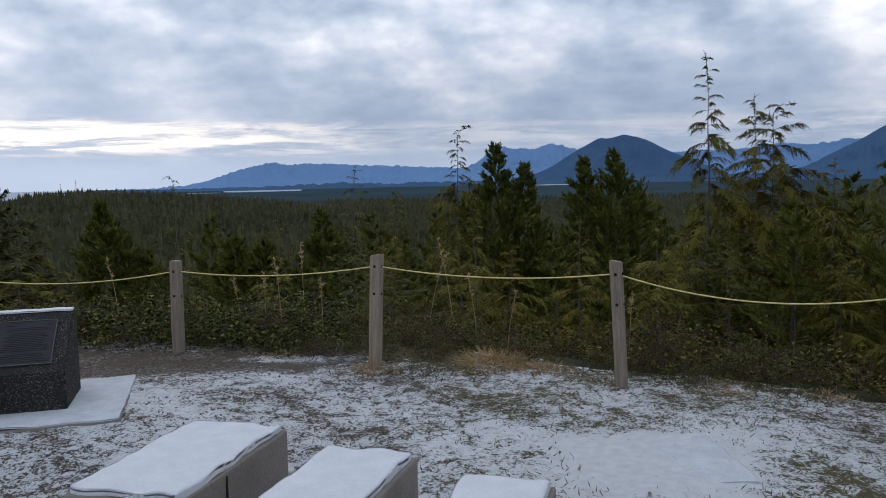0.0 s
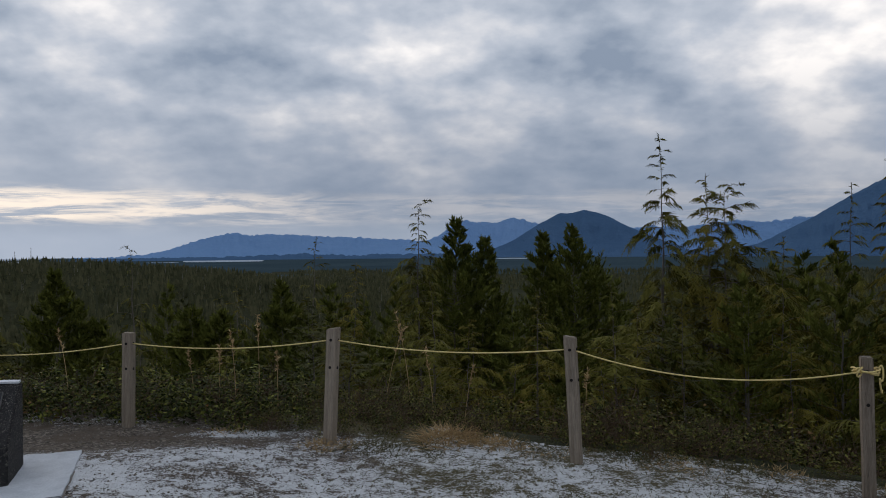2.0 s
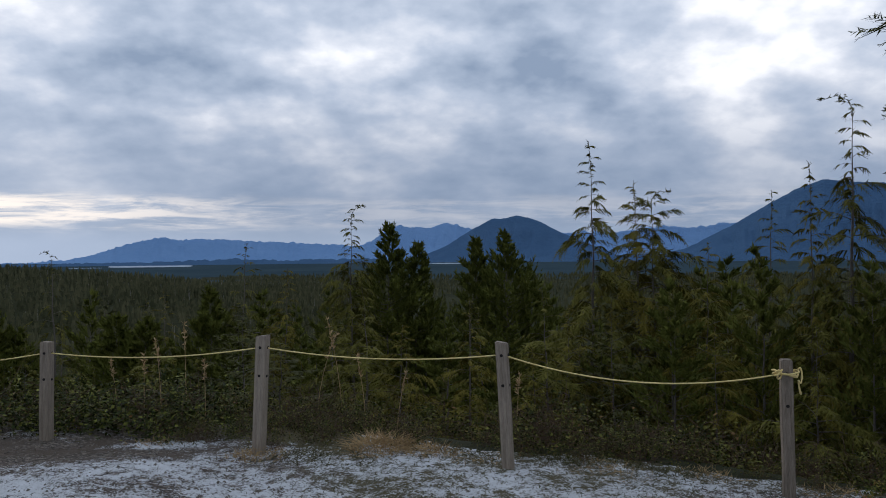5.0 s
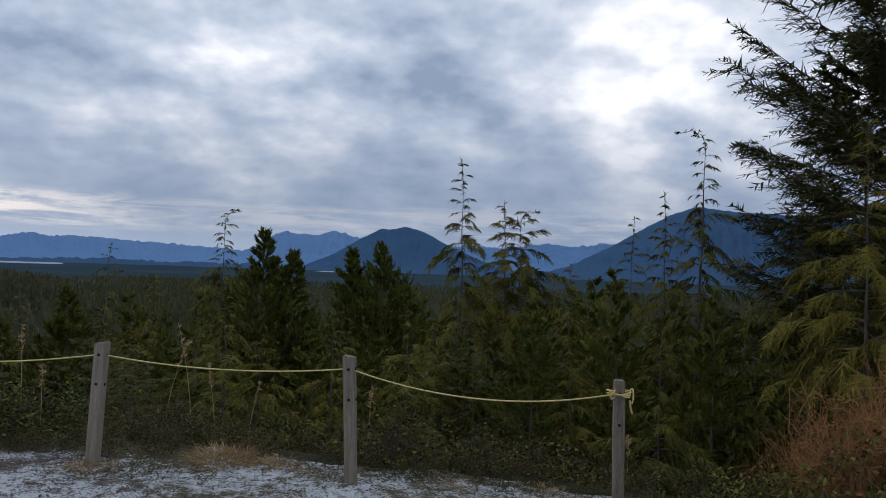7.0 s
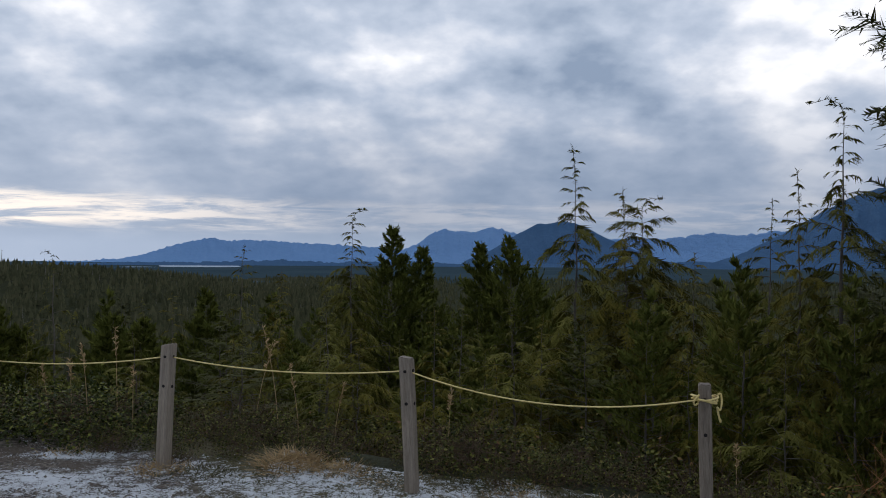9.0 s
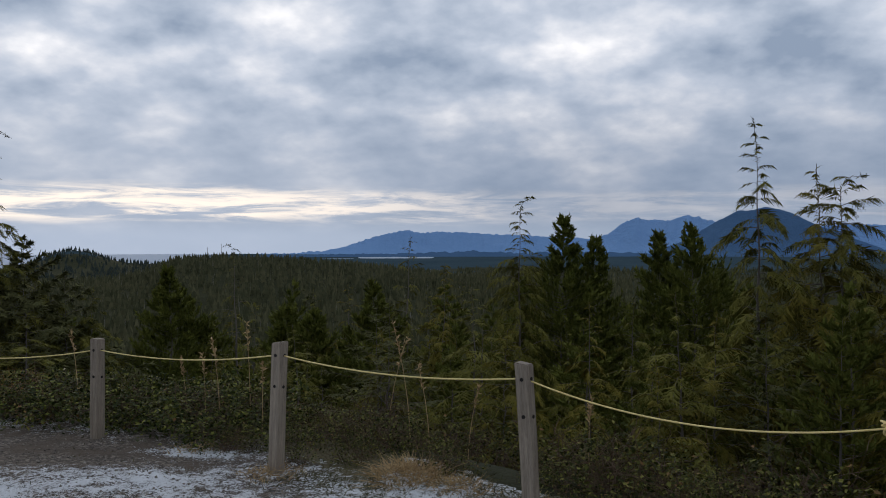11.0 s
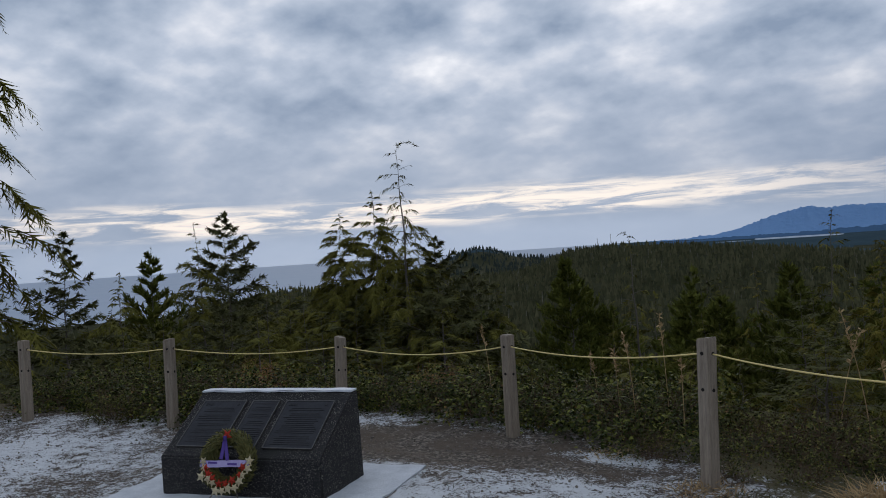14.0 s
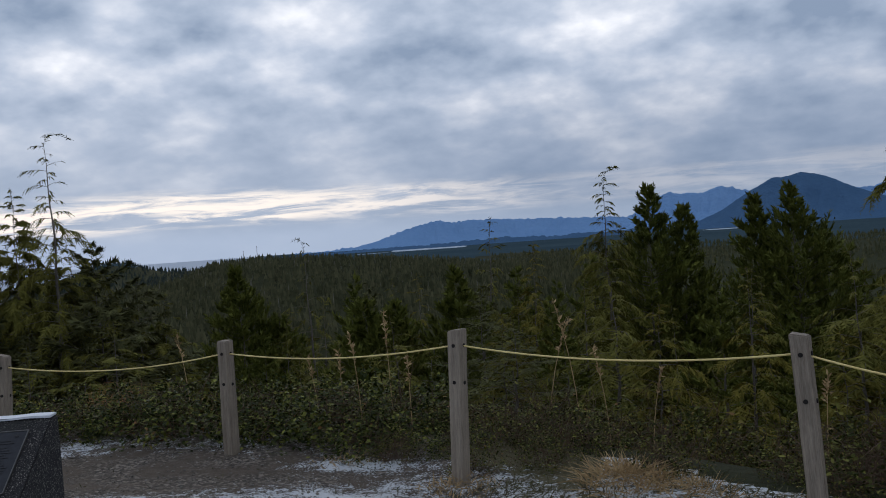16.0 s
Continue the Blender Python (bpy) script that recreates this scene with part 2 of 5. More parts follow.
def ground_material():
    """Trodden gravel and grass with a patchy dusting of snow, thicker where the snow_cover attribute is high."""
    m, n, p = material("frosted_gravel_and_grass")
    vec = n.add("ShaderNodeTexCoord").outputs["Object"]
    cover = n.add("ShaderNodeAttribute", attribute_name="snow_cover").outputs["Fac"]
    turf = n.add("ShaderNodeAttribute", attribute_name="turf").outputs["Fac"]
    vor = n.add("ShaderNodeTexVoronoi", {"Vector": vec, "Scale": 48.0})
    tint = n.add("ShaderNodeSeparateColor", {0: vor.outputs["Color"]}).outputs[0]
    gravel = n.ramp(tint, [(0.0, (0.028, 0.023, 0.019)), (0.6, (0.085, 0.070, 0.056)), (1.0, (0.24, 0.205, 0.17))])
    soil = n.mix(n.noise(vec, 9.0, 6.0, 0.7), rgb(0.030, 0.024, 0.018), rgb(0.13, 0.100, 0.074))
    gravel = n.mix(n.smooth(n.noise(vec, 2.2, 5.0), 0.40, 0.62), gravel, soil)
    grass = n.mix(n.noise(vec, 30.0, 6.0, 0.75), rgb(0.022, 0.024, 0.010), rgb(0.15, 0.125, 0.065))
    base = n.mix(n.smooth(n.math("ADD", turf, n.math("MULTIPLY_ADD", n.noise(vec, 4.0, 5.0), 0.6, -0.3)), 0.35, 0.65), gravel, grass)
    clumps = n.math("ADD", n.math("MULTIPLY", n.noise(vec, 8.0, 6.0, 0.68, 0.5), 0.42), n.math("MULTIPLY", n.noise(vec, 48.0, 6.0, 0.75), 0.58))
    snow = n.smooth(n.math("ADD", clumps, n.math("MULTIPLY_ADD", cover, 0.5, -0.5)), 0.278, 0.325)
    white = n.mix(n.noise(vec, 14.0, 5.0), rgb(0.46, 0.485, 0.505), rgb(0.74, 0.765, 0.80))
    n.tree.links.new(n.mix(n.math("MULTIPLY", snow, 0.92), base, white), p.inputs["Base Color"])
    p.inputs["Roughness"].default_value = 0.85
    p.inputs["Specular IOR Level"].default_value = 0.2
    h = n.math("MULTIPLY_ADD", snow, 0.6, n.math("ADD", n.math("MULTIPLY", vor.outputs["Distance"], -0.35), n.noise(vec, 60.0, 4.0, 0.7)))
    bn = n.add("ShaderNodeBump", {"Strength": 0.7, "Distance": 0.02, "Height": h})
    n.tree.links.new(bn.outputs[0], p.inputs["Normal"])
    return m


GROUND = ground_material()
WOODS_FLOOR = plain("closed_forest_canopy", (0.014, 0.019, 0.009), (0.046, 0.047, 0.024), 0.02, 0.95, 0.5, fine=14.0, per="", spec=0.02, dist=1.5)
SLOPE = plain("brushy_slope", (0.014, 0.017, 0.008), (0.040, 0.042, 0.020), 0.9, 0.95, 0.6, per="", spec=0.1, dist=0.1)


def water_material():
    m, n, p = material("sea_painted_reflection")
    vec = n.add("ShaderNodeTexCoord").outputs["Object"]
    # pale blue-grey base paints in the sky's reflection; the surface itself barely reflects
    n.tree.links.new(n.mix(n.noise(vec, 0.01, 4.0), rgb(0.30, 0.36, 0.45), rgb(0.36, 0.42, 0.50)), p.inputs["Base Color"])
    p.inputs["Roughness"].default_value = 0.9
    p.inputs["Specular IOR Level"].default_value = 0.1
    bn = n.add("ShaderNodeBump", {"Strength": 0.5, "Distance": 1.0, "Height": n.noise(vec, 0.15, 4.0)})
    n.tree.links.new(bn.outputs[0], p.inputs["Normal"])
    return m


WATER = water_material()


# ---- mesh helpers ----
def raw_mesh(name, verts, faces, mats, index=None, smooth=False):
    """A mesh from an array of points and an array of triangles or quads."""
    verts, faces = np.asarray(verts, np.float32), np.asarray(faces, np.int32)
    me = bpy.data.meshes.new(name)
    k = faces.shape[1]
    me.vertices.add(len(verts))
    me.vertices.foreach_set("co", verts.ravel())
    me.loops.add(faces.size)
    me.loops.foreach_set("vertex_index", faces.ravel())
    me.polygons.add(len(faces))
    me.polygons.foreach_set("loop_start", np.arange(0, faces.size, k, dtype=np.int32))
    for m in mats if isinstance(mats, (list, tuple)) else [mats]:
        me.materials.append(m)
    if index is not None:
        me.polygons.foreach_set("material_index", np.asarray(index, np.int32))
    me.polygons.foreach_set("use_smooth", np.full(len(faces), smooth))
    me.update(calc_edges=True)
    me.validate()
    return me


def part(name, bm, mat, parent=None, label="", smooth=False):
    """Links a bmesh as one mesh object under a thing or a part."""
    me = bpy.data.meshes.new(name)
    bm.to_mesh(me)
    bm.free()
    me.materials.append(mat)
    for f in me.polygons:
        f.use_smooth = smooth
    ob = new(name, me)
    ob.parent = parent
    return tagged(ob, label)


def piece(name, me, parent, label=""):
    ob = new(name, me)
    ob.parent = parent
    return tagged(ob, label)


def box_bm(size, at=(0, 0, 0), bevel=0.0, turn=None, rough=0.0, seed=0, cuts=0):
    bm = bmesh.new()
    bmesh.ops.create_cube(bm, size=1)
    bmesh.ops.scale(bm, vec=size, verts=bm.verts)
    if cuts:
        bmesh.ops.subdivide_edges(bm, edges=bm.edges[:], cuts=cuts, use_grid_fill=True)
    if bevel:
        sharp = [e for e in bm.edges if len(e.link_faces) == 2 and e.calc_face_angle() > 0.5]
        bmesh.ops.bevel(bm, geom=sharp, offset=bevel, segments=2, affect="EDGES", profile=0.6)
    if rough:
        for v in bm.verts:
            v.co += noise.noise_vector(v.co * 7.0 + Vector((seed, seed * 2.3, 0))) * rough
    m = Matrix.Translation(at) @ (turn if turn else Matrix())
    bmesh.ops.transform(bm, matrix=m, verts=bm.verts)
    return bm


def tubes(paths, radii, sides=5):
    """Points and triangles of tapered tubes. paths: (n, k, 3); radii: (n, k)."""
    paths, radii = np.asarray(paths, float), np.asarray(radii, float)
    n, k, _ = paths.shape
    d = np.gradient(paths, axis=1)
    d /= np.linalg.norm(d, axis=2, keepdims=True) + 1e-9
    ref = np.where(np.abs(d[..., 2:3]) > 0.9, np.array([1.0, 0, 0]), np.array([0, 0, 1.0]))
    a = np.cross(d, ref)
    a /= np.linalg.norm(a, axis=2, keepdims=True) + 1e-9
    b = np.cross(d, a)
    ang = np.arange(sides) * 2 * np.pi / sides
    ring = a[:, :, None] * np.cos(ang)[None, None, :, None] + b[:, :, None] * np.sin(ang)[None, None, :, None]
    v = (paths[:, :, None] + ring * radii[:, :, None, None]).reshape(-1, 3)
    i = np.arange(n * k * sides).reshape(n, k, sides)
    q = np.stack([i[:, :-1], np.roll(i, -1, 2)[:, :-1], np.roll(i, -1, 2)[:, 1:], i[:, 1:]], -1).reshape(-1, 4)
    return v, q


def blades(p, d, side, length, width, droop=0.0, fat=0.45):
    """Points and quads of many small pointed leaves."""
    n = len(p)
    length, width = np.broadcast_to(length, n)[:, None], np.broadcast_to(width, n)[:, None]
    side = side - d * np.sum(side * d, 1, keepdims=True)
    side /= np.linalg.norm(side, axis=1, keepdims=True) + 1e-9
    down = np.array([0, 0, -1.0]) * droop * length
    mid = p + d * length * fat + down * 0.25
    v = np.stack([p, mid + side * width * 0.5, p + d * length + down, mid - side * width * 0.5], 1).reshape(-1, 3)
    return v, np.arange(n * 4).reshape(n, 4)


def join(*pairs):
    vs, fs, o = [], [], 0
    for v, f in pairs:
        vs.append(v)
        fs.append(f + o)
        o += len(v)
    return np.concatenate(vs), np.concatenate(fs)


def unit(v):
    return v / (np.linalg.norm(v, axis=-1, keepdims=True) + 1e-9)


# ---- terrain ----
def sstep(v, a, b):
    u = np.clip((v - a) / (b - a), 0, 1)
    return u * u * (3 - 2 * u)


def wavy(x, y, s, seed=0.0):
    return (np.sin(x * s + 1.3 + seed) * np.cos(y * s * 1.17 + 0.4 + seed * 2) + 0.5 * np.sin(x * s * 2.3 + y * s * 1.9 + seed) + 0.25 * np.cos(x * s * 4.1 - y * s * 4.7 + seed * 3)) / 1.75


FENCE = [(-8.50, 6.85), (-6.48, 7.41), (-4.88, 8.44), (-2.67, 8.33), (-0.58, 7.52), (1.475, 6.715), (3.555, 6.0)]


def brink(x):
    """How far ahead the level clearing reaches."""
    fx = [-30, -14, -8.5, -6.4, -4.9, -2.7, -0.6, 1.45, 3.5, 5.0, 7.5, 12, 30]
    fy = [3, 5.5, 7.9, 8.6, 9.6, 9.5, 8.5, 7.3, 6.5, 5.2, 3.2, 1.0, -4]
    return np.interp(x, fx, fy)


SEA = -29.4


def land(x, y):
    x, y = np.asarray(x, float), np.asarray(y, float)
    r, b = np.hypot(x, y), np.degrees(np.arctan2(x, y))
    past = np.maximum(y - brink(x), 0)
    flat = 0.02 * wavy(x, y, 0.9) - 0.05 * sstep(x, 0.5, 3) - 0.09 * sstep(x, 2.2, 4) + 0.07 * sstep(-x, 5.5, 8)
    flat = flat + 0.128 * np.exp(-((x + 3.0) / 1.8) ** 4 - ((y - 6.1) / 1.2) ** 4)
    drop = np.where(past < 3, 0.13 * past ** 2, 1.17 + (past - 3) * 0.34)
    drop = np.minimum(drop, 8 + (past - 23) * 0.12 * (past > 23))
    z = flat - np.minimum(drop, 28.6)
    z = np.maximum(z, -28.7) + sstep(r, 14, 60) * 0.8 * wavy(x, y, 0.11) * (1 - sstep(r, 200, 900))
    # the forested ridge that falls away to the right of it, and the round hill behind
    crest = np.interp(b, [-60, -45, -36, -31, -28.6, -27, -23.6, -20, -16, -12, -8.5, -5, 0, 6], [-29, -27, -27, -25, -18.5, -9.5, -6.5, -9, -13, -18, -23.5, -28, -29, -29])
    ridge = np.exp(-((r - 640) / np.where(r < 640, 190, 150)) ** 2)
    z = np.maximum(z, -28.8 + (crest + 28.8) * ridge + 0.9 * wavy(x, y, 0.021) * ridge)
    hx, hy = x + 658, y - 1000
    hump = np.exp(-(np.hypot(hx * 0.835 + hy * 0.55, 0) / 52) ** 2 - ((-hx * 0.55 + hy * 0.835) / 170) ** 2)
    tail = np.exp(-((hx * 0.835 + hy * 0.55 - 100) / 62) ** 2 - ((-hx * 0.55 + hy * 0.835) / 170) ** 2)
    z = np.maximum(z, -28.8 + np.where(r > 300, 29.5 * hump + 11 * tail, 0))
    z = np.maximum(z, -28.8 + 10.0 * np.exp(-((b + 45.5) / 7) ** 2 - ((r - 420) / 110) ** 2))
    z = z + 5.5 * np.clip(wavy(x * 0.7, y * 1.6, 0.0042, 1.0), 0, 1) * sstep(r, 900, 1300) * (1 - sstep(r, 2000, 2350)) * sstep(b, -20, -8)
    # open sea to the west, lakes in the valley
    coast = sstep(r, 1100, 1350) * sstep(-b + 2.0 * wavy(x, y, 0.004), 24.0, 26.5)
    coast = np.maximum(coast, sstep(r, 520, 640) * sstep(-b, 39, 42))
    coast = np.maximum(coast, sstep(-b, 70, 76) * sstep(r, 300, 420))
    lake = np.maximum.reduce([np.exp(-((b + 12.3) / 2.3) ** 6 - ((r - 2720) / 190) ** 4), np.exp(-((b - 7.6) / 1.0) ** 6 - ((r - 2700) / 80) ** 4),
                              np.exp(-((b + 16.2) / 0.8) ** 4 - ((r - 2450) / 40) ** 4), np.exp(-((b - 26.0) / 0.45) ** 6 - ((r - 1750) / 40) ** 4)])
    z = np.where(r > 400, z - 6.5 * np.maximum(coast, lake), z)
    return z


def build_ground():
    ang = np.radians(np.concatenate([np.arange(-78, 62, 0.65), np.arange(62, 282, 4.0)]))
    rad = np.concatenate([np.concatenate([[0.002], np.arange(0.25, 11.95, 0.07)]), 12 * 1.032 ** np.arange(0, 192)])
    rad = np.append(rad[rad < 4850], 4850.0)
    a, r = np.meshgrid(ang, rad)
    x, y = np.sin(a) * r, np.cos(a) * r
    z = land(x, y)
    fine = np.array([noise.noise((u * 9, v * 9, 0.3)) for u, v in zip(x[:172].ravel(), y[:172].ravel())]).reshape(172, -1)
    z[:172] += 0.012 * fine
    nr, na = r.shape
    i = np.arange(nr * na).reshape(nr, na)
    j = np.roll(i, -1, 1)
    q = np.stack([i[:-1], i[1:], j[1:], j[:-1]], -1).reshape(-1, 4)[:, ::-1]
    rq = np.repeat(rad[:-1], na)
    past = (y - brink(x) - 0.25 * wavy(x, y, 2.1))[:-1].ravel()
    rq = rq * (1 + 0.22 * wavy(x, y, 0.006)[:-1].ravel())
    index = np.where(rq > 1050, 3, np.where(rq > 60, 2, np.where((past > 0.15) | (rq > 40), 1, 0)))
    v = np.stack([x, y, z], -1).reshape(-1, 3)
    me = raw_mesh("ground", v, q, [GROUND, SLOPE, WOODS_FLOOR, HAZED_FLOOR], index, smooth=True)
    X, Y = v[:, 0], v[:, 1]
    cover = 0.60 - 0.045 * sstep(X, 0.6, 2.0) * sstep(Y, 5.3, 6.2) + 0.09 * wavy(X, Y, 1.3) + 0.09 * wavy(X, Y, 3.7, 2.0) + 0.09 * np.exp(-((X - 0.2) / 1.8) ** 2 - ((Y - 5.3) / 1.3) ** 2)
    cover -= 0.55 * np.exp(-((X + 3.3) / 1.5) ** 2 - ((Y - 7.7) / 0.62) ** 2)
    cover -= 0.25 * np.exp(-((X + 5.2) / 0.9) ** 2 - ((Y - 7.6) / 0.5) ** 2)
    cover += 0.35 * np.exp(-((X + 1.55) / 0.55) ** 2 - ((Y - 8.0) / 0.16) ** 2)
    cover += 0.05 * np.exp(-((X + 6.4) / 1.3) ** 2 - ((Y - 6.2) / 0.8) ** 2)
    cover += 0.16 * np.exp(-((X + 2.0) / 0.7) ** 2 - ((Y - 7.1) / 0.4) ** 2)
    cover -= 0.32 * sstep(Y - brink(X), -1.0, 0.1) * (X < 0.3)
    cover += 0.30 * np.exp(-((X - 1.36) / 0.62) ** 4 - ((Y - 4.95) / 0.55) ** 4)
    turf = 0.16 + 0.52 * sstep(X, -1.2, 0.6) + 0.4 * sstep(Y - brink(X), -0.9, -0.1) - 0.5 * sstep(X, 2.2, 3.4)
    for key, val in (("snow_cover", cover), ("turf", turf)):
        me.attributes.new(key, "FLOAT", "POINT").data.foreach_set("value", val.astype(np.float32))
    return tagged(new("ground", me), "gravel and grass clearing dusted with snow above a wooded slope", "ground", kind="structure")


build_ground()
bm = bmesh.new()
bmesh.ops.create_circle(bm, cap_ends=True, radius=4900, segments=96)
sea = part("water", bm, WATER, None)
sea.location = (0, 0, SEA)
tagged(sea, "sea and inlets reaching to the horizon, sky reflection painted in pale grey", "sea", kind="structure")


def mountain_range(name, dist, depth, profile, mat, label, seed, rough=1.0):
    """A ridge seen from afar; profile: bearings and heights of its skyline, in degrees, smoothed and broken up by noise."""
    pb, pe = np.array(profile, float).T
    b = np.arange(pb[0], pb[-1], 0.11)
    el = np.interp(b, pb, pe)
    el = np.convolve(np.pad(el, 2, "edge"), np.ones(5) / 5, "valid")
    n1 = np.array([noise.fractal((k * 2.2, seed, 0.0), 0.55, 2.1, 6) for k in b])
    el = el + 0.075 * rough * n1
    taper = np.minimum(sstep(b, pb[0], pb[0] + 1.0), 1 - sstep(b, pb[-1] - 1.0, pb[-1]))
    h = (np.tan(np.radians(el)) * dist + 1.77 + 32) * taper
    rows = np.linspace(-1, 1, 49)
    B, S = np.meshgrid(np.radians(b), rows)
    R = dist + depth * S
    fold = np.array([noise.fractal((k * 1.1, s * 1.6 + seed, 2.0), 0.8, 2.2, 6) for s in rows for k in b]).reshape(B.shape)
    shape = np.clip(1 - np.abs(S) ** 0.85, 0, 1)
    Z = -32 + h[None, :] * np.clip(shape + 0.30 * fold * shape * np.clip(np.abs(S) * 3, 0, 1) * (1 - shape * 0.6), 0, 1)
    v = np.stack([np.sin(B) * R, np.cos(B) * R, Z], -1).reshape(-1, 3)
    i = np.arange(B.size).reshape(B.shape)
    q = np.stack([i[:-1, :-1], i[:-1, 1:], i[1:, 1:], i[1:, :-1]], -1).reshape(-1, 4)
    return tagged(new(name, raw_mesh(name, v, q, mat, smooth=True)), label, "mountain", kind="structure")


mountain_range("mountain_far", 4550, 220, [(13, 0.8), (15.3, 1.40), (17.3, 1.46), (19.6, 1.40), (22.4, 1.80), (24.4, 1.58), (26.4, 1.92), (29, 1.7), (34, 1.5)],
               RANGE_FAR, "distant range painted in haze blue, with traces of snow", 3.1, 1.5)
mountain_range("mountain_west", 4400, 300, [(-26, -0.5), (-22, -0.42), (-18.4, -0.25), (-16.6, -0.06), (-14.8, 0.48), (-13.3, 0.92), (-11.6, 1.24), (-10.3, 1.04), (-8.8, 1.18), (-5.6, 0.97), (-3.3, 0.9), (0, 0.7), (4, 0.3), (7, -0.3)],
               RANGE_FAR, "long low range across the valley, painted in haze blue", 7.7, 1.3)
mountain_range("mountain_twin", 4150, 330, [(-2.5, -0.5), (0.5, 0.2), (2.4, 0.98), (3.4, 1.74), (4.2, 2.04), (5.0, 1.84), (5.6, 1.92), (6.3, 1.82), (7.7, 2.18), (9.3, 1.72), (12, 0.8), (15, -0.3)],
               RANGE_FAR, "twin-topped mountain across the valley, painted in haze blue", 5.2, 1.3)
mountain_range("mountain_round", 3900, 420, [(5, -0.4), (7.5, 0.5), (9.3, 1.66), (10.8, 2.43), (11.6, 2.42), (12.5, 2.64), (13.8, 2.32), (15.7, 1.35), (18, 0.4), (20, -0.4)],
               RANGE_NEAR, "rounded wooded mountain across the valley, blue with painted haze", 1.4, 0.5)
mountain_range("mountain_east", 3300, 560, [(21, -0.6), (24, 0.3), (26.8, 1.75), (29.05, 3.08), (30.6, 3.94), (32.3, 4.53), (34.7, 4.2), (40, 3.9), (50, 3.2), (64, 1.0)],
               RANGE_NEAR, "large mountain rising beside the valley, dark blue with painted haze", 9.3, 0.6)
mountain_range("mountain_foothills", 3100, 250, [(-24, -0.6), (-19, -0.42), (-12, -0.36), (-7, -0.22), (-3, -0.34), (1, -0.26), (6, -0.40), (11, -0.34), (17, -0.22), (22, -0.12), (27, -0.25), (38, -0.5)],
               RANGE_NEAR, "low dark foothills at the back of the valley, tinted with painted haze", 4.6, 1.2)


# ---- the fence of posts and rope ----
POSTS = [((-8.53, 6.86, 0.02), (-8.50, 6.85, 1.03)), ((-6.50, 7.42, 0.06), (-6.45, 7.40, 1.00)), ((-4.92, 8.45, 0.0), (-4.86, 8.43, 0.907)),
         ((-2.685, 8.34, 0.0), (-2.665, 8.315, 0.959)), ((-0.605, 7.53, 0.03), (-0.56, 7.505, 1.054)), ((1.505, 6.73, -0.085), (1.450, 6.705, 1.034)),
         ((3.575, 6.01, -0.16), (3.540, 5.985, 0.928))]


def fence_post(k):
    base, top = map(Vector, POSTS[k])
    a, b = FENCE[max(k - 1, 0)], FENCE[min(k + 1, len(FENCE) - 1)]
    yaw = math.atan2(b[1] - a[1], b[0] - a[0])
    up_ = (top - base).normalized()
    side_ = Vector((math.cos(yaw), math.sin(yaw), 0))
    fwd = up_.cross(side_).normalized()
    side_ = fwd.cross(up_)
    m = Matrix((side_, fwd, up_)).transposed().to_4x4()
    m.translation = base
    h = (top - base).length
    post = new("fence_post")
    wide = 0.098 if k < len(POSTS) - 1 else 0.086
    post.matrix_world = m
    bm = bmesh.new()
    bmesh.ops.create_cube(bm, size=1)
    bmesh.ops.scale(bm, vec=(wide, wide, h + 0.25), verts=bm.verts)
    bmesh.ops.translate(bm, vec=(0, 0, (h - 0.25) / 2), verts=bm.verts)
    bmesh.ops.subdivide_edges(bm, edges=[e for e in bm.edges if abs(e.verts[0].co.z - e.verts[1].co.z) > 0.5], cuts=9)
    bmesh.ops.bevel(bm, geom=[e for e in bm.edges if e.calc_face_angle(0) > 0.5], offset=0.007, segments=2, affect="EDGES")
    for v in bm.verts:
        v.co += noise.noise_vector(Vector((v.co.x * 9, v.co.y * 9, v.co.z * 2.5 + k * 7))) * 0.005
        if v.co.z > h - 0.03:
            v.co.z += 0.012 * math.sin(k * 2.1) * v.co.x / 0.06
    part("timber", bm, WOOD, post)
    # no hole is cut: thin dark discs paint the shade of each drilling
    for z, face in ((h - 0.105, 0), (h - 0.355, 0), (h - 0.105, 1), (h - 0.36, 1)):
        bm = bmesh.new()
        bmesh.ops.create_cone(bm, cap_ends=True, segments=10, radius1=0.013, radius2=0.013, depth=0.01)
        t = Matrix.Translation((0, -wide / 2 + 0.0005, z)) @ Matrix.Rotation(radians(90), 4, "X") if face == 0 else Matrix.Translation((wide / 2 - 0.0005, 0, z)) @ Matrix.Rotation(radians(90), 4, "Y")
        bmesh.ops.transform(bm, matrix=t, verts=bm.verts)
        part("bolt_hole", bm, HOLE_SHADE_JOINT, post)
    tagged(post, "weathered grey square timber post drilled for the rope", "post", "posts of the rope fence")
    return m @ Vector((0, 0, h - 0.105))


eyes = [fence_post(k) for k in range(len(POSTS))]
SAGS = [0.06, 0.07, 0.085, 0.068, 0.070, 0.150]
rope_path = []
for a, b, sag in zip(eyes, eyes[1:], SAGS):
    for s in np.linspace(0, 1, 25)[:-1]:
        p = a.lerp(b, s)
        rope_path.append((p.x, p.y, p.z - sag * 4 * s * (1 - s)))
rope_path.append(tuple(eyes[-1]))
rope = new("fence_rope")
rv, rq = tubes([rope_path], [np.full(len(rope_path), 0.0058)], 8)
piece("strand", raw_mesh("strand", rv, rq, ROPE, smooth=True), rope)
end = eyes[-1]
loops = []
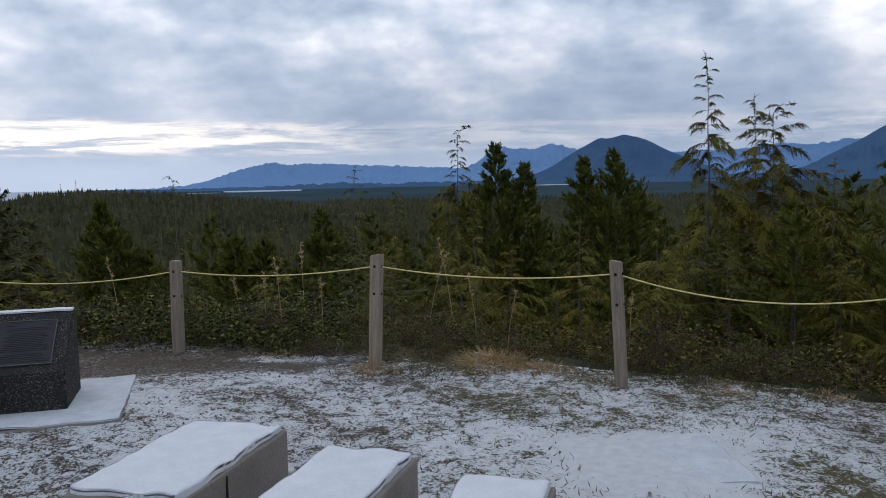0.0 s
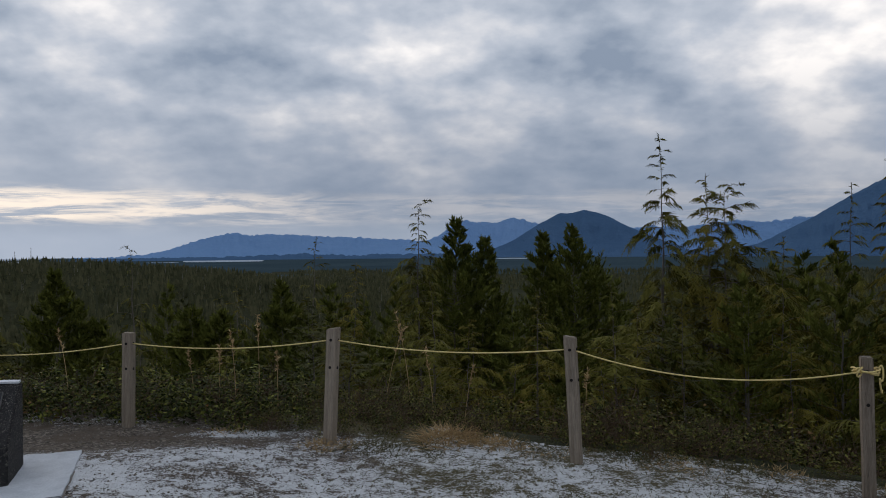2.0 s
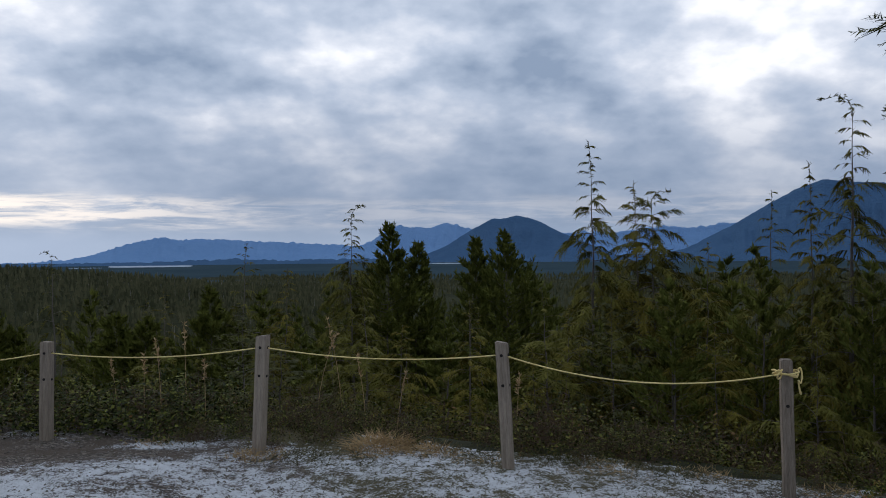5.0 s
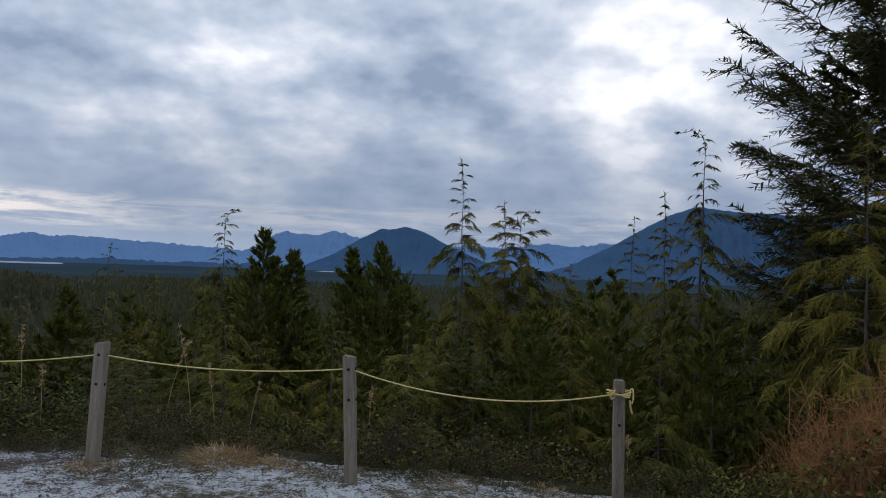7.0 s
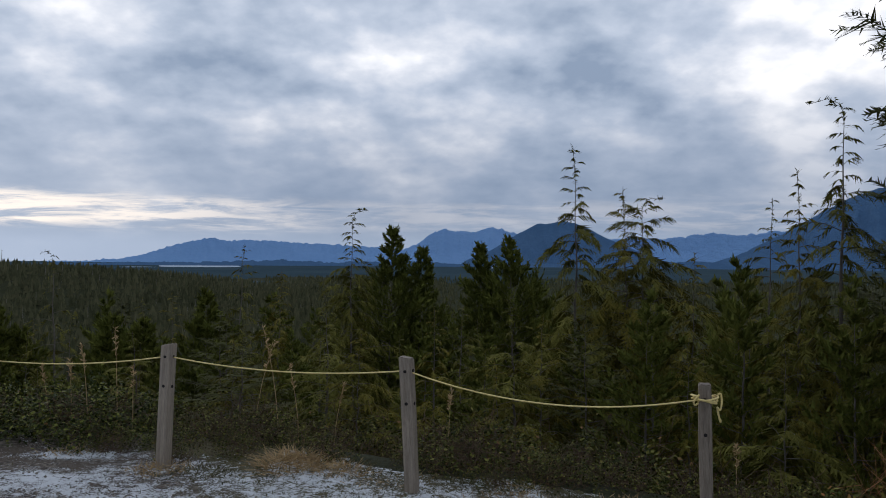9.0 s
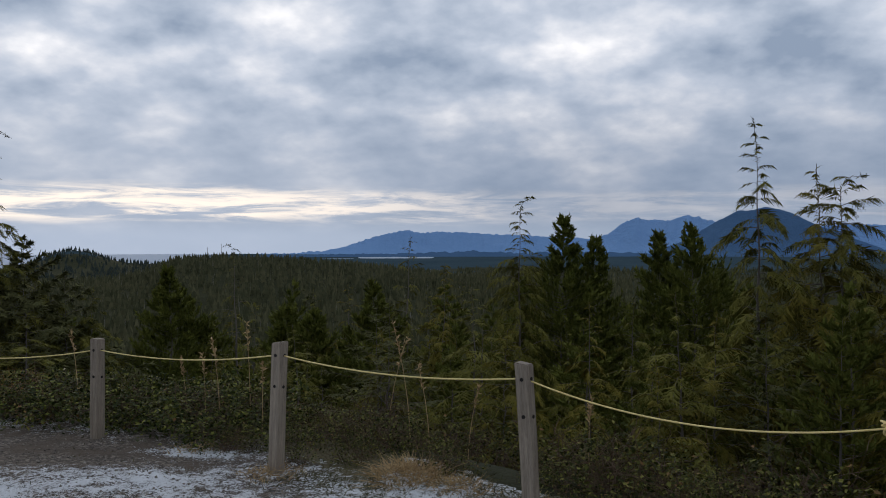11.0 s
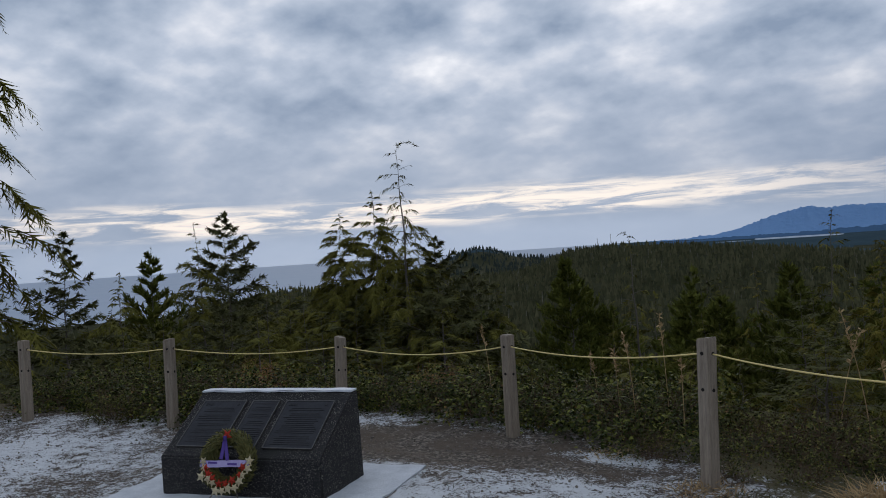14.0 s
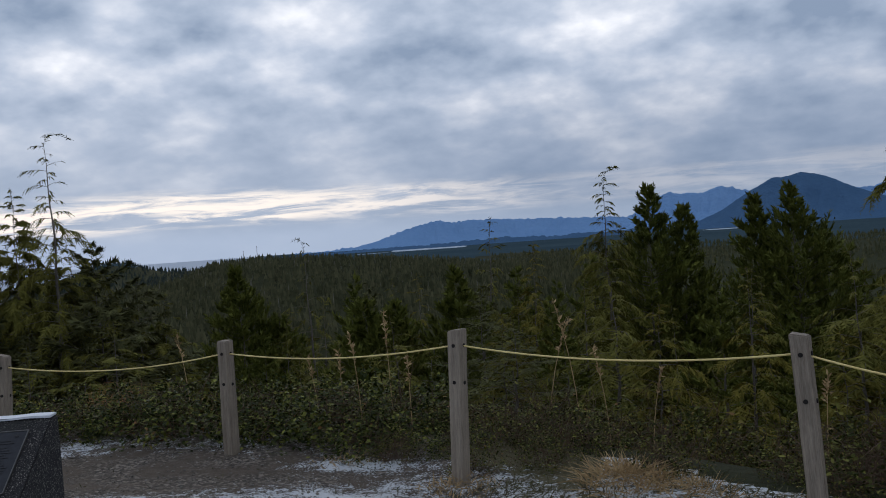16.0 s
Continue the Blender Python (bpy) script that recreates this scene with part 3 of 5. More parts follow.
for k in range(3):
    s = np.linspace(0, 2 * np.pi, 30)
    r = 0.088 + 0.006 * k
    sq = r / np.maximum(np.abs(np.cos(s)), np.abs(np.sin(s))) ** 0.75
    loops.append(np.stack([end.x + sq * np.cos(s) * 0.8, end.y + sq * np.sin(s) * 0.8, end.z + 0.012 * (k - 1) + 0.012 * np.sin(s * 2 + k)], -1))
tail_s = np.linspace(0, 1, 30)
loops.append(np.stack([end.x + 0.085 + 0.02 * np.sin(tail_s * 9), end.y - 0.05 + 0.02 * np.cos(tail_s * 7), end.z + 0.03 - 0.20 * tail_s + 0.03 * np.sin(tail_s * 14)], -1))
loops.append(np.stack([end.x - 0.085 + 0.02 * np.sin(tail_s * 12), end.y - 0.06 + 0.015 * np.cos(tail_s * 11), end.z + 0.035 * np.sin(tail_s * 9)], -1))
kv, kq = tubes(loops, np.full((5, 30), 0.007), 7)
piece("knot", raw_mesh("knot", kv, kq, ROPE, smooth=True), rope, "knotted loose end wound round the last post")
tagged(rope, "thin yellow rope sagging from post to post", "rope")

# ---- the memorial: slab, block with plaques, wreath ----
MON_TURN = math.atan2(0.267, 0.964)
MON = Matrix.Translation((-2.86, 6.46, 0.13)) @ Matrix.Rotation(MON_TURN, 4, "Z")   # the back right foot of the block


def concrete_slab(name, m, sx_, sy_, thick, label, cap):
    slab = new(name)
    slab.matrix_world = m
    part("concrete", box_bm((sx_, sy_, thick), (0, 0, -thick / 2), 0.012, rough=0.006, cuts=6), CONCRETE, slab)
    bm = box_bm((sx_ - 0.02, sy_ - 0.02, 0.014), (0, 0, 0.008), 0.005, rough=0.012, cuts=14)
    part("snow_cover", bm, THIN_SNOW, slab, cap, smooth=True)
    return tagged(slab, label, "slab")


concrete_slab("memorial_slab", MON @ Matrix.Translation((-0.66, -0.34, -0.012)), 2.12, 1.34, 0.16, "low concrete slab under the memorial, covered with smooth snow", "smooth even snow")
concrete_slab("ground_slab", pose(1.36, 4.98, -0.035, 0, 0, 3), 0.92, 0.84, 0.10, "square concrete slab set in the turf under smooth snow", "smooth even snow")

memorial = new("memorial_block")
memorial.matrix_world = MON
W, DEEP, TOPZ, LIP = 1.335, 0.62, 0.645, 0.27
prof = [(-DEEP, -0.02), (-DEEP, LIP), (-DEEP + 0.035, LIP + 0.025), (-0.105, TOPZ - 0.02), (-0.085, TOPZ), (0.0, TOPZ), (0.02, -0.02)]
bm = bmesh.new()
ends = [[bm.verts.new((u, a, z)) for a, z in prof] for u in (-W, 0)]
bm.faces.new(ends[0][::-1])
bm.faces.new(ends[1])
for i in range(len(prof)):
    j = (i + 1) % len(prof)
    bm.faces.new((ends[0][i], ends[0][j], ends[1][j], ends[1][i]))
bmesh.ops.recalc_face_normals(bm, faces=bm.faces)
bmesh.ops.bevel(bm, geom=[e for e in bm.edges if e.calc_face_angle(0) > 0.25], offset=0.012, segments=2, affect="EDGES")
part("concrete_body", bm, AGGREGATE, memorial)
snow_bm = box_bm((W - 0.02, 0.10, 0.016), (-W / 2, -0.045, TOPZ + 0.006), 0.006, rough=0.008, cuts=10)
part("snow_cap", snow_bm, SNOW, memorial, "thin line of snow along the top", smooth=True)
# the sloping face carries the plaques
s0, s1 = Vector((0, -DEEP + 0.035, LIP + 0.025)), Vector((0, -0.105, TOPZ - 0.02))
along = (s1 - s0).normalized()
normal = Vector((1, 0, 0)).cross(along)
face = Matrix((Vector((1, 0, 0)), along, normal)).transposed().to_4x4()
SL = (s1 - s0).length


def plaque(u0, u1, emblem, seed):
    face.translation = s0
    wd, ht = u1 - u0, SL - 0.125
    mid = face @ Matrix.Translation(((u0 + u1) / 2, SL / 2 - 0.012, 0.004))
    bm = box_bm((wd, ht, 0.014), bevel=0.003)
    bmesh.ops.transform(bm, matrix=mid, verts=bm.verts)
    pl = part("plaque", bm, BRONZE, memorial, "dark bronze plaque with raised lettering")
    for sx_, sy_, px_, py_ in ((wd, 0.008, 0, ht / 2), (wd, 0.008, 0, -ht / 2), (0.008, ht, wd / 2, 0), (0.008, ht, -wd / 2, 0)):
        bm = box_bm((sx_, sy_, 0.02), (px_, py_, 0.002), 0.002)
        bmesh.ops.transform(bm, matrix=mid, verts=bm.verts)
        part("rim", bm, BRONZE_EDGE, pl)
    rnd = random.Random(seed)
    top = ht / 2 - 0.03
    if emblem:
        for dx in (-0.024, 0.0, 0.024):
            bm = box_bm((0.012 if dx else 0.016, 0.026 if dx else 0.016, 0.006), (-wd / 2 + 0.065 + dx, top - 0.008, 0.009))
            bmesh.ops.transform(bm, matrix=mid, verts=bm.verts)
            part("flag_emblem", bm, LETTERING, pl)
        bm = bmesh.new()
        bmesh.ops.create_cone(bm, cap_ends=True, segments=7, radius1=0.014, radius2=0.010, depth=0.006)
        bmesh.ops.transform(bm, matrix=mid @ Matrix.Translation((wd / 2 - 0.055, top - 0.008, 0.009)), verts=bm.verts)
        part("crest", bm, LETTERING, pl)
        top -= 0.045
    y = top
    while y > -ht / 2 + 0.03:
        ln = wd * rnd.uniform(0.55, 0.84)
        bm = box_bm((ln, 0.0065, 0.004), (rnd.uniform(-0.01, 0.01), y, 0.0085))
        bmesh.ops.transform(bm, matrix=mid, verts=bm.verts)
        part("text_line", bm, LETTERING, pl)
        y -= 0.0185 if rnd.random() > 0.16 else 0.034


plaque(-W + 0.095, -W + 0.475, True, 1)
plaque(-W + 0.535, -W + 0.765, False, 2)
plaque(-W + 0.83, -0.105, True, 3)
tagged(memorial, "dark exposed-aggregate concrete memorial block with three bronze plaques", "memorial")


def wreath():
    th = new("memorial_wreath")
    lean = Matrix.Rotation(radians(-16), 4, "X")
    th.matrix_world = MON @ Matrix.Translation((-0.68, -DEEP - 0.085, 0.275)) @ lean
    rng = np.random.default_rng(5)
    R, r = 0.165, 0.048
    n = 2600
    a, t = rng.uniform(0, 2 * np.pi, n), rng.uniform(0, 2 * np.pi, n)
    q = r * np.sqrt(rng.uniform(0.4, 1, n))
    p = np.stack([(R + q * np.cos(t)) * np.cos(a), -q * np.sin(t), (R + q * np.cos(t)) * np.sin(a)], -1)
    out = np.stack([np.cos(t) * np.cos(a), -np.sin(t), np.cos(t) * np.sin(a)], -1)
    tang = np.stack([-np.sin(a), np.zeros(n), np.cos(a)], -1)
    d = unit(out * 0.6 + tang * 0.8 + rng.normal(0, 0.3, (n, 3)))
    v, f = blades(p, d, rng.normal(0, 1, (n, 3)), 0.035, 0.010)
    piece("greenery", raw_mesh("greenery", v, f, WREATH), th, "ring of green and straw-coloured foliage")
    bm = bmesh.new()
    s = 28
    ring = [[bm.verts.new(((R + 0.03 * math.cos(u)) * math.cos(k), -0.03 * math.sin(u), (R + 0.03 * math.cos(u)) * math.sin(k))) for u in np.arange(8) * math.pi / 4] for k in np.arange(s) * 2 * math.pi / s]
    for i in range(s):
        for j in range(8):
            bm.faces.new((ring[i][j], ring[(i + 1) % s][j], ring[(i + 1) % s][(j + 1) % 8], ring[i][(j + 1) % 8]))
    part("straw_core", bm, WREATH, th)

    def leaf(mat, ang, rr, size, name, spin, lab):
        bm = bmesh.new()
        c = bm.verts.new((0, -0.012, 0))
        pts = 10
        rim = [bm.verts.new((math.cos(spin + k * math.tau / pts) * size * (1.0 if k % 2 else 0.45), 0.004 * (k % 2), math.sin(spin + k * math.tau / pts) * size * (1.0 if k % 2 else 0.45))) for k in range(pts)]
        for k in range(pts):
            bm.faces.new((c, rim[k], rim[(k + 1) % pts]))
        bmesh.ops.solidify(bm, geom=bm.faces[:], thickness=0.003)
        bmesh.ops.translate(bm, vec=(math.cos(ang) * rr, -0.058, math.sin(ang) * rr), verts=bm.verts)
        part(name, bm, mat, th, lab)
    rnd = random.Random(4)
    for k, deg in enumerate(range(-178, 4, 15)):
        leaf(PALE_LEAF, radians(deg), R + rnd.uniform(-0.01, 0.045), rnd.uniform(0.034, 0.046), "maple_leaf", rnd.uniform(0, 1), "pale yellow maple leaf")
    for k, deg in enumerate(range(-165, -5, 22)):
        leaf(POPPY, radians(deg + rnd.uniform(-4, 4)), R - 0.012 + rnd.uniform(-0.01, 0.012), rnd.uniform(0.032, 0.042), "poppy", rnd.uniform(0, 1), "red cloth poppy")
    leaf(POPPY, radians(88), R + 0.01, 0.045, "poppy", 0.3, "red cloth poppy")
    bm = box_bm((0.40, 0.004, 0.046), (0.0, -0.062, -0.018), cuts=8)
    for v_ in bm.verts:
        v_.co.z += 0.01 * math.sin(v_.co.x * 9) - 0.03 * v_.co.x
        v_.co.y += 0.35 * v_.co.x ** 2
    rib = part("ribbon", bm, PURPLE, th, "purple ribbon with unreadable lettering")
    for k in range(2):
        part("text_line", box_bm((0.075, 0.003, 0.014), (-0.085 + 0.16 * k, -0.0635, -0.016 - 0.03 * (-0.085 + 0.16 * k))), DEEP_PURPLE, rib)
    for s_, l_ in ((-0.25, 0.17), (0.12, 0.15)):
        bm = box_bm((0.026, 0.005, l_), (0.0, -0.066, 0.085), cuts=4)
        bmesh.ops.rotate(bm, cent=(0, 0, 0.15), matrix=Matrix.Rotation(s_, 3, "Y"), verts=bm.verts)
        part("bow_tail", bm, DEEP_PURPLE, th)
    for x_ in (-0.07, 0.07):
        v, f = tubes([[(x_, 0.02, -0.17), (x_ * 1.5, -0.01, -0.235), (x_ * 1.9, -0.02, -0.275)]], [[0.004, 0.004, 0.003]], 6)
        piece("wire_leg", raw_mesh("wire_leg", v, f, BARK), th)
    tagged(th, "wreath with red poppies and purple ribbon leaning on the memorial", "wreath")


wreath()


# ---- low concrete blocks in the clearing ----
def plinth(m, sx_, sy_, h, seed):
    th = new("concrete_block")
    th.matrix_world = m
    part("body", box_bm((sx_, sy_, h + 0.1), (0, 0, (h - 0.1) / 2), 0.012, rough=0.007, seed=seed, cuts=5), CONCRETE, th)
    part("joint", box_bm((0.012, 0.008, h - 0.02), (sx_ / 2 + 0.001, -sy_ * 0.12, h / 2 - 0.01), turn=Matrix.Rotation(radians(90), 4, "Z")), HOLE_SHADE_JOINT, th)
    bm = box_bm((sx_ - 0.045, sy_ - 0.045, 0.045), (0, 0, h + 0.016), 0.018, rough=0.016, seed=seed + 3, cuts=14)
    part("snow_cap", bm, SNOW, th, "soft cap of snow", smooth=True)
    return tagged(th, "low grey concrete block with a cap of snow", "concrete block", "row of low blocks")


plinth(pose(-1.335, 4.29, 0, 0, 0, -15), 0.62, 1.14, 0.285, 1)
plinth(pose(-0.50, 3.80, 0, 0, 0, -17), 0.52, 0.98, 0.30, 2)
plinth(pose(0.22, 3.42, 0, 0, 0, -15), 0.46, 0.84, 0.30, 3)


# ---- conifers ----
def conifer_meshes(seed, height, slope, rmax, kind, spacing=0.10, twigs=10, leaves=8, low=0.06, top_bend=0.0, bare=0.0, leaf=1.0, mat=None, sparse_top=0.0, rise=0.0, twig=1.0, nod=None):
    """Trunk with limbs, and crown of feathered twigs, of one conifer standing at the origin."""
    rng = np.random.default_rng(seed)
    ks = np.linspace(0, 1, 48)
    bend = np.clip((ks - 0.93) / 0.07, 0, 1) ** 2.0
    az0 = rng.uniform(0, 6.28) if nod is None else nod
    wob = 0.010 * height * np.sin(ks * 5 + seed) * ks + 0.012 * np.sin(ks * 31 + seed)
    lean = np.array([math.cos(az0), math.sin(az0)])
    tx = wob + lean[0] * bend * top_bend
    ty = 0.6 * wob + lean[1] * bend * top_bend
    tz = height * ks - bend ** 1.5 * top_bend * 0.75
    trunk = np.stack([tx, ty, tz], -1)
    trad = np.maximum(0.0035, 0.0095 * height * (1 - ks) ** 1.2)
    tv, tf = tubes([trunk], [trad], 6)
    n = max(12, int(height * (1 - low) / spacing))
    f = np.sort(low + (0.995 - low) * (np.arange(n) + rng.uniform(0, 1, n)) / n)
    if sparse_top:
        f = f[(rng.uniform(0, 1, n) > sparse_top + 0.25 * (f > 0.93)) | (f < 0.74)]
        n = len(f)
    az = np.arange(n) * 2.399 + rng.normal(0, 0.35, n)
    base = np.stack([np.interp(f, ks, trunk[:, c]) for c in range(3)], -1)
    below = height * (1 - f)
    # uneven growth: some whorls reach further than others
    surge = 1 + 0.16 * np.sin(f * height * 3.1 + seed) + 0.10 * np.sin(az * 2 + seed)
    if kind == "pine":
        L = np.minimum(rmax, 0.06 + 1.02 * slope * below) * rng.uniform(0.72, 1.08, n) * surge
        a, b = rng.uniform(0.05, 0.40, n), rng.uniform(0.10, 0.40, n)
    elif kind == "spruce":
        L = np.minimum(rmax, 0.05 + slope * below) * rng.uniform(0.6, 1.12, n)
        a, b = rng.uniform(-0.10, 0.30, n) + 0.5 * (f - 0.4) + rise, rng.uniform(-0.05, 0.25, n)
    else:
        L = np.minimum(rmax, 0.06 + slope * below ** 0.9) * rng.uniform(0.5, 1.15, n) * surge
        a, b = rng.uniform(0.2, 0.65, n), -rng.uniform(0.45, 0.95, n) * np.clip(0.3 + 0.35 * below, 0.3, 1.0)
    L *= np.where(f < 0.25, 0.8, 1.0)
    dh = np.stack([np.cos(az), np.sin(az), np.zeros(n)], -1)
    lat = np.stack([-np.sin(az), np.cos(az), np.zeros(n)], -1)
    zz = np.array([0, 0, 1.0])

    def at(s, pick=slice(None)):
        s = np.asarray(s)[..., None]
        return base[pick] + (dh[pick] * s + zz * (a[pick][:, None] * s + b[pick][:, None] * s * s)) * L[pick][:, None]
    ss = np.linspace(0, 1, 4)
    limb = np.stack([at(np.full(n, s)) for s in ss], 1)
    lrad = np.maximum(0.0022, (0.003 + 0.008 * L)[:, None] * (1 - ss)[None, :] ** 0.9)
    wood = join((tv, tf), tubes(limb, lrad, 3))
    # twigs along the limbs, and one that carries each limb on
    m = n * twigs
    who = np.repeat(np.arange(n), twigs)
    s = 0.14 + 0.86 * (np.tile(np.arange(twigs), n) + rng.uniform(0, 1, m)) / twigs
    keep = rng.uniform(0, 1, m) < np.clip(L[who] / (0.35 * rmax), 0.5, 1.0)
    if bare:
        keep &= rng.uniform(0, 1, m) > bare * (0.5 + 0.5 * (f[who] > 0.7))
    who, s = who[keep], s[keep]
    tip = np.arange(n) if not bare else np.flatnonzero(rng.uniform(0, 1, n) > bare)
    last = np.concatenate([np.zeros(len(who), bool), np.ones(len(tip), bool)])
    who, s = np.concatenate([who, tip]), np.concatenate([s, np.full(len(tip), 0.72)])
    m = len(who)
    P = at(s, who)
    sign = np.where(rng.uniform(0, 1, m) > 0.5, 1.0, -1.0)[:, None]
    axis = unit(dh[who] + zz * (a[who] + 2 * b[who] * s)[:, None])
    spread = rng.uniform(0.4, 1.1, m)[:, None]
    hang = rng.uniform(0, 1, m)[:, None]
    if kind == "pine":
        T = axis * 0.55 + lat[who] * sign * spread * 0.6 + zz * (0.35 + 0.9 * hang)
        tl = np.clip(0.36 * L[who], 0.12, 0.30) * rng.uniform(0.7, 1.25, m)
        droop = -0.15
    elif kind == "spruce":
        T = axis * 0.75 + lat[who] * sign * spread * 0.75 - zz * 0.55 * hang
        tl = np.clip(L[who] * (0.16 + 0.26 * (1 - s)), 0.09, 0.55) * rng.uniform(0.6, 1.3, m)
        droop = 0.18
    else:
        T = axis * 0.7 + lat[who] * sign * spread * 0.7 - zz * (0.1 + 0.65 * hang) * np.clip(0.3 + 0.35 * below[who], 0.3, 1.0)[:, None]
        tl = np.clip(L[who] * (0.26 + 0.24 * (1 - s)), 0.075, 0.42) * rng.uniform(0.65, 1.3, m)
        droop = 0.40
    T = np.where(last[:, None], axis, T)
    T = unit(T)
    tl = np.where(last, 0.28 * L[who] + 0.07, tl) * twig
    # leaflets on both sides of each twig, shorter towards its tip
    j = np.tile(np.arange(leaves), m)
    w_ = np.repeat(np.arange(m), leaves)
    k = len(w_)
    u = (j + rng.uniform(0.1, 0.9, k)) / leaves
    p = P[w_] + T[w_] * (tl[w_] * u)[:, None] - zz * (droop * tl[w_] * u * u)[:, None]
    D = unit(T[w_] - zz * (2 * droop * u)[:, None])
    roll = np.repeat(rng.normal(0, 0.45, (m, 3)), leaves, 0)
    across = unit(np.cross(D, zz + roll))
    alt = np.where(j % 2 == 0, 1.0, -1.0)[:, None]
    size = rng.uniform(0.7, 1.3, k)
    if kind == "pine":
        around = unit(np.cross(D, rng.normal(0, 1, (k, 3))))
        d = unit(D * 0.85 + around * 0.55)
        ln, wd = 0.112 * leaf * size, 0.048 * leaf * size
        flat = unit(np.cross(d, rng.normal(0, 1, (k, 3))))
    elif kind == "spruce":
        d = unit(D * 0.8 + across * alt * 0.65 + rng.normal(0, 0.22, (k, 3)))
        ln, wd = (0.34 * tl[w_] * (1.1 - u) + 0.055) * leaf * size, 0.040 * leaf * size
        flat = D
    else:
        d = unit(D * 0.75 + across * alt * 0.75 - zz * 0.18 + rng.normal(0, 0.12, (k, 3)))
        ln = (0.44 * tl[w_] * (1.15 - u) + 0.020) * leaf ** 0.7 * size * np.clip(L[who][w_] / 0.55, 0.6, 1.0)
        wd = np.clip(0.38 * ln, 0.010, 0.07) * leaf ** 0.5
        flat = D
    tri = [np.stack([p - flat * (wd * 0.5)[:, None], p + flat * (wd * 0.5)[:, None], p + d * ln[:, None]], 1)]
    # the clothed twig itself
    sp = unit(np.cross(T, zz + rng.normal(0, 0.6, (m, 3)))) * (0.016 * leaf)
    tri.append(np.stack([P - sp, P + sp, P + T * tl[:, None] - zz * (droop * tl)[:, None]], 1))
    # short shoots on the leader
    kk = 46
    fs = rng.uniform(0.88, 1.0, kk)
    lp = np.stack([np.interp(fs, ks, trunk[:, c]) for c in range(3)], -1)
    ld = unit(rng.normal(0, 1, (kk, 3)) + zz * 0.7)
    lw = unit(np.cross(ld, rng.normal(0, 1, (kk, 3)))) * 0.008
    tri.append(np.stack([lp - lw, lp + lw, lp + ld * rng.uniform(0.04, 0.10, kk)[:, None]], 1))
    V = np.concatenate(tri).reshape(-1, 3)
    return raw_mesh("trunk", wood[0], wood[1], BARK, smooth=True), raw_mesh("crown", V, np.arange(len(V)).reshape(-1, 3), mat)


def plant(name, meshes, m, label, category="tree", group=""):
    th = new(name)
    piece("trunk", meshes[0], th)
    piece("crown", meshes[1], th)
    th.matrix_world = m
    return tagged(th, label, category, group)


def tree_at(name, x, y, ztop, label, seed, turn=0.0, **kw):
    z = float(land(x, y)) - 0.1
    return plant(name, conifer_meshes(seed, ztop - z, **kw), pose(x, y, z, 0, 0, turn), label)


CED = dict(kind="cedar", mat=CEDAR)
HEM = dict(kind="cedar", mat=HEMLOCK)
PIN = dict(kind="pine", mat=PINE)
SPR = dict(kind="spruce", mat=SPRUCE)
# ahead, beyond the rope
tree_at("cedar_tree", 4.36, 13.46, 3.65, "young cedar with a long bare leader and drooping sprays", 11, slope=0.33, rmax=1.3, spacing=0.062, twigs=16, leaves=10, leaf=0.85, sparse_top=0.1, **HEM)
tree_at("cedar_tree", 5.42, 14.1, 3.05, "young cedar with a thin straight leader", 12, slope=0.55, rmax=1.35, spacing=0.062, twigs=14, leaves=10, leaf=0.85, sparse_top=0.15, **CED)
tree_at("hemlock_tree", 5.78, 14.2, 3.10, "hemlock with a nodding leader and hanging twigs", 13, slope=0.62, rmax=1.6, spacing=0.06, twigs=15, leaves=10, leaf=0.85, top_bend=0.35, sparse_top=0.1, nod=0.0, **HEM)
tree_at("hemlock_tree", 0.50, 21.7, 3.30, "slender hemlock with a bent leader", 14, slope=0.3, rmax=1.15, spacing=0.055, twigs=13, leaves=10, leaf=0.85, top_bend=0.30, sparse_top=0.0, nod=0.0, **HEM)
tree_at("pine_tree", 1.49, 22.8, 2.55, "dense dark green shore pine", 15, slope=0.35, rmax=1.15, spacing=0.043, twigs=11, leaves=9, **PIN)
tree_at("pine_tree", 2.26, 23.0, 2.02, "dense dark green shore pine", 16, slope=0.29, rmax=0.9, spacing=0.046, twigs=11, leaves=9, **PIN)
tree_at("pine_tree", 3.88, 22.4, 2.12, "dense dark green shore pine", 17, slope=0.35, rmax=1.05, spacing=0.046, twigs=11, leaves=9, **PIN)
tree_at("pine_tree", 4.68, 22.0, 2.28, "broad dark green shore pine", 18, slope=0.48, rmax=1.5, spacing=0.042, twigs=11, leaves=9, **PIN)
tree_at("pine_tree", 5.55, 22.6, 1.15, "dark green shore pine on the slope", 19, slope=0.42, rmax=1.1, spacing=0.06, twigs=11, leaves=9, **PIN)
tree_at("hemlock_tree", 0.85, 23.2, 1.75, "dark hemlock among the pines", 20, slope=0.32, rmax=1.1, spacing=0.08, twigs=10, leaves=10, leaf=1.0, **HEM)
tree_at("snag_tree", -2.18, 20.7, 2.15, "thin half-dead hemlock with a few bent limbs", 21, slope=0.40, rmax=0.95, spacing=0.12, twigs=9, leaves=10, leaf=1.0, bare=0.25, top_bend=0.12, **HEM)
tree_at("cedar_tree", -1.10, 19.2, 1.48, "yellow-green young cedar on the slope", 22, slope=0.34, rmax=1.1, spacing=0.055, twigs=14, leaves=10, leaf=0.85, **CED)
tree_at("pine_tree", -2.95, 20.2, 0.90, "bushy dark pine on the slope", 23, slope=0.44, rmax=1.1, spacing=0.046, twigs=11, leaves=9, leaf=1.15, **PIN)
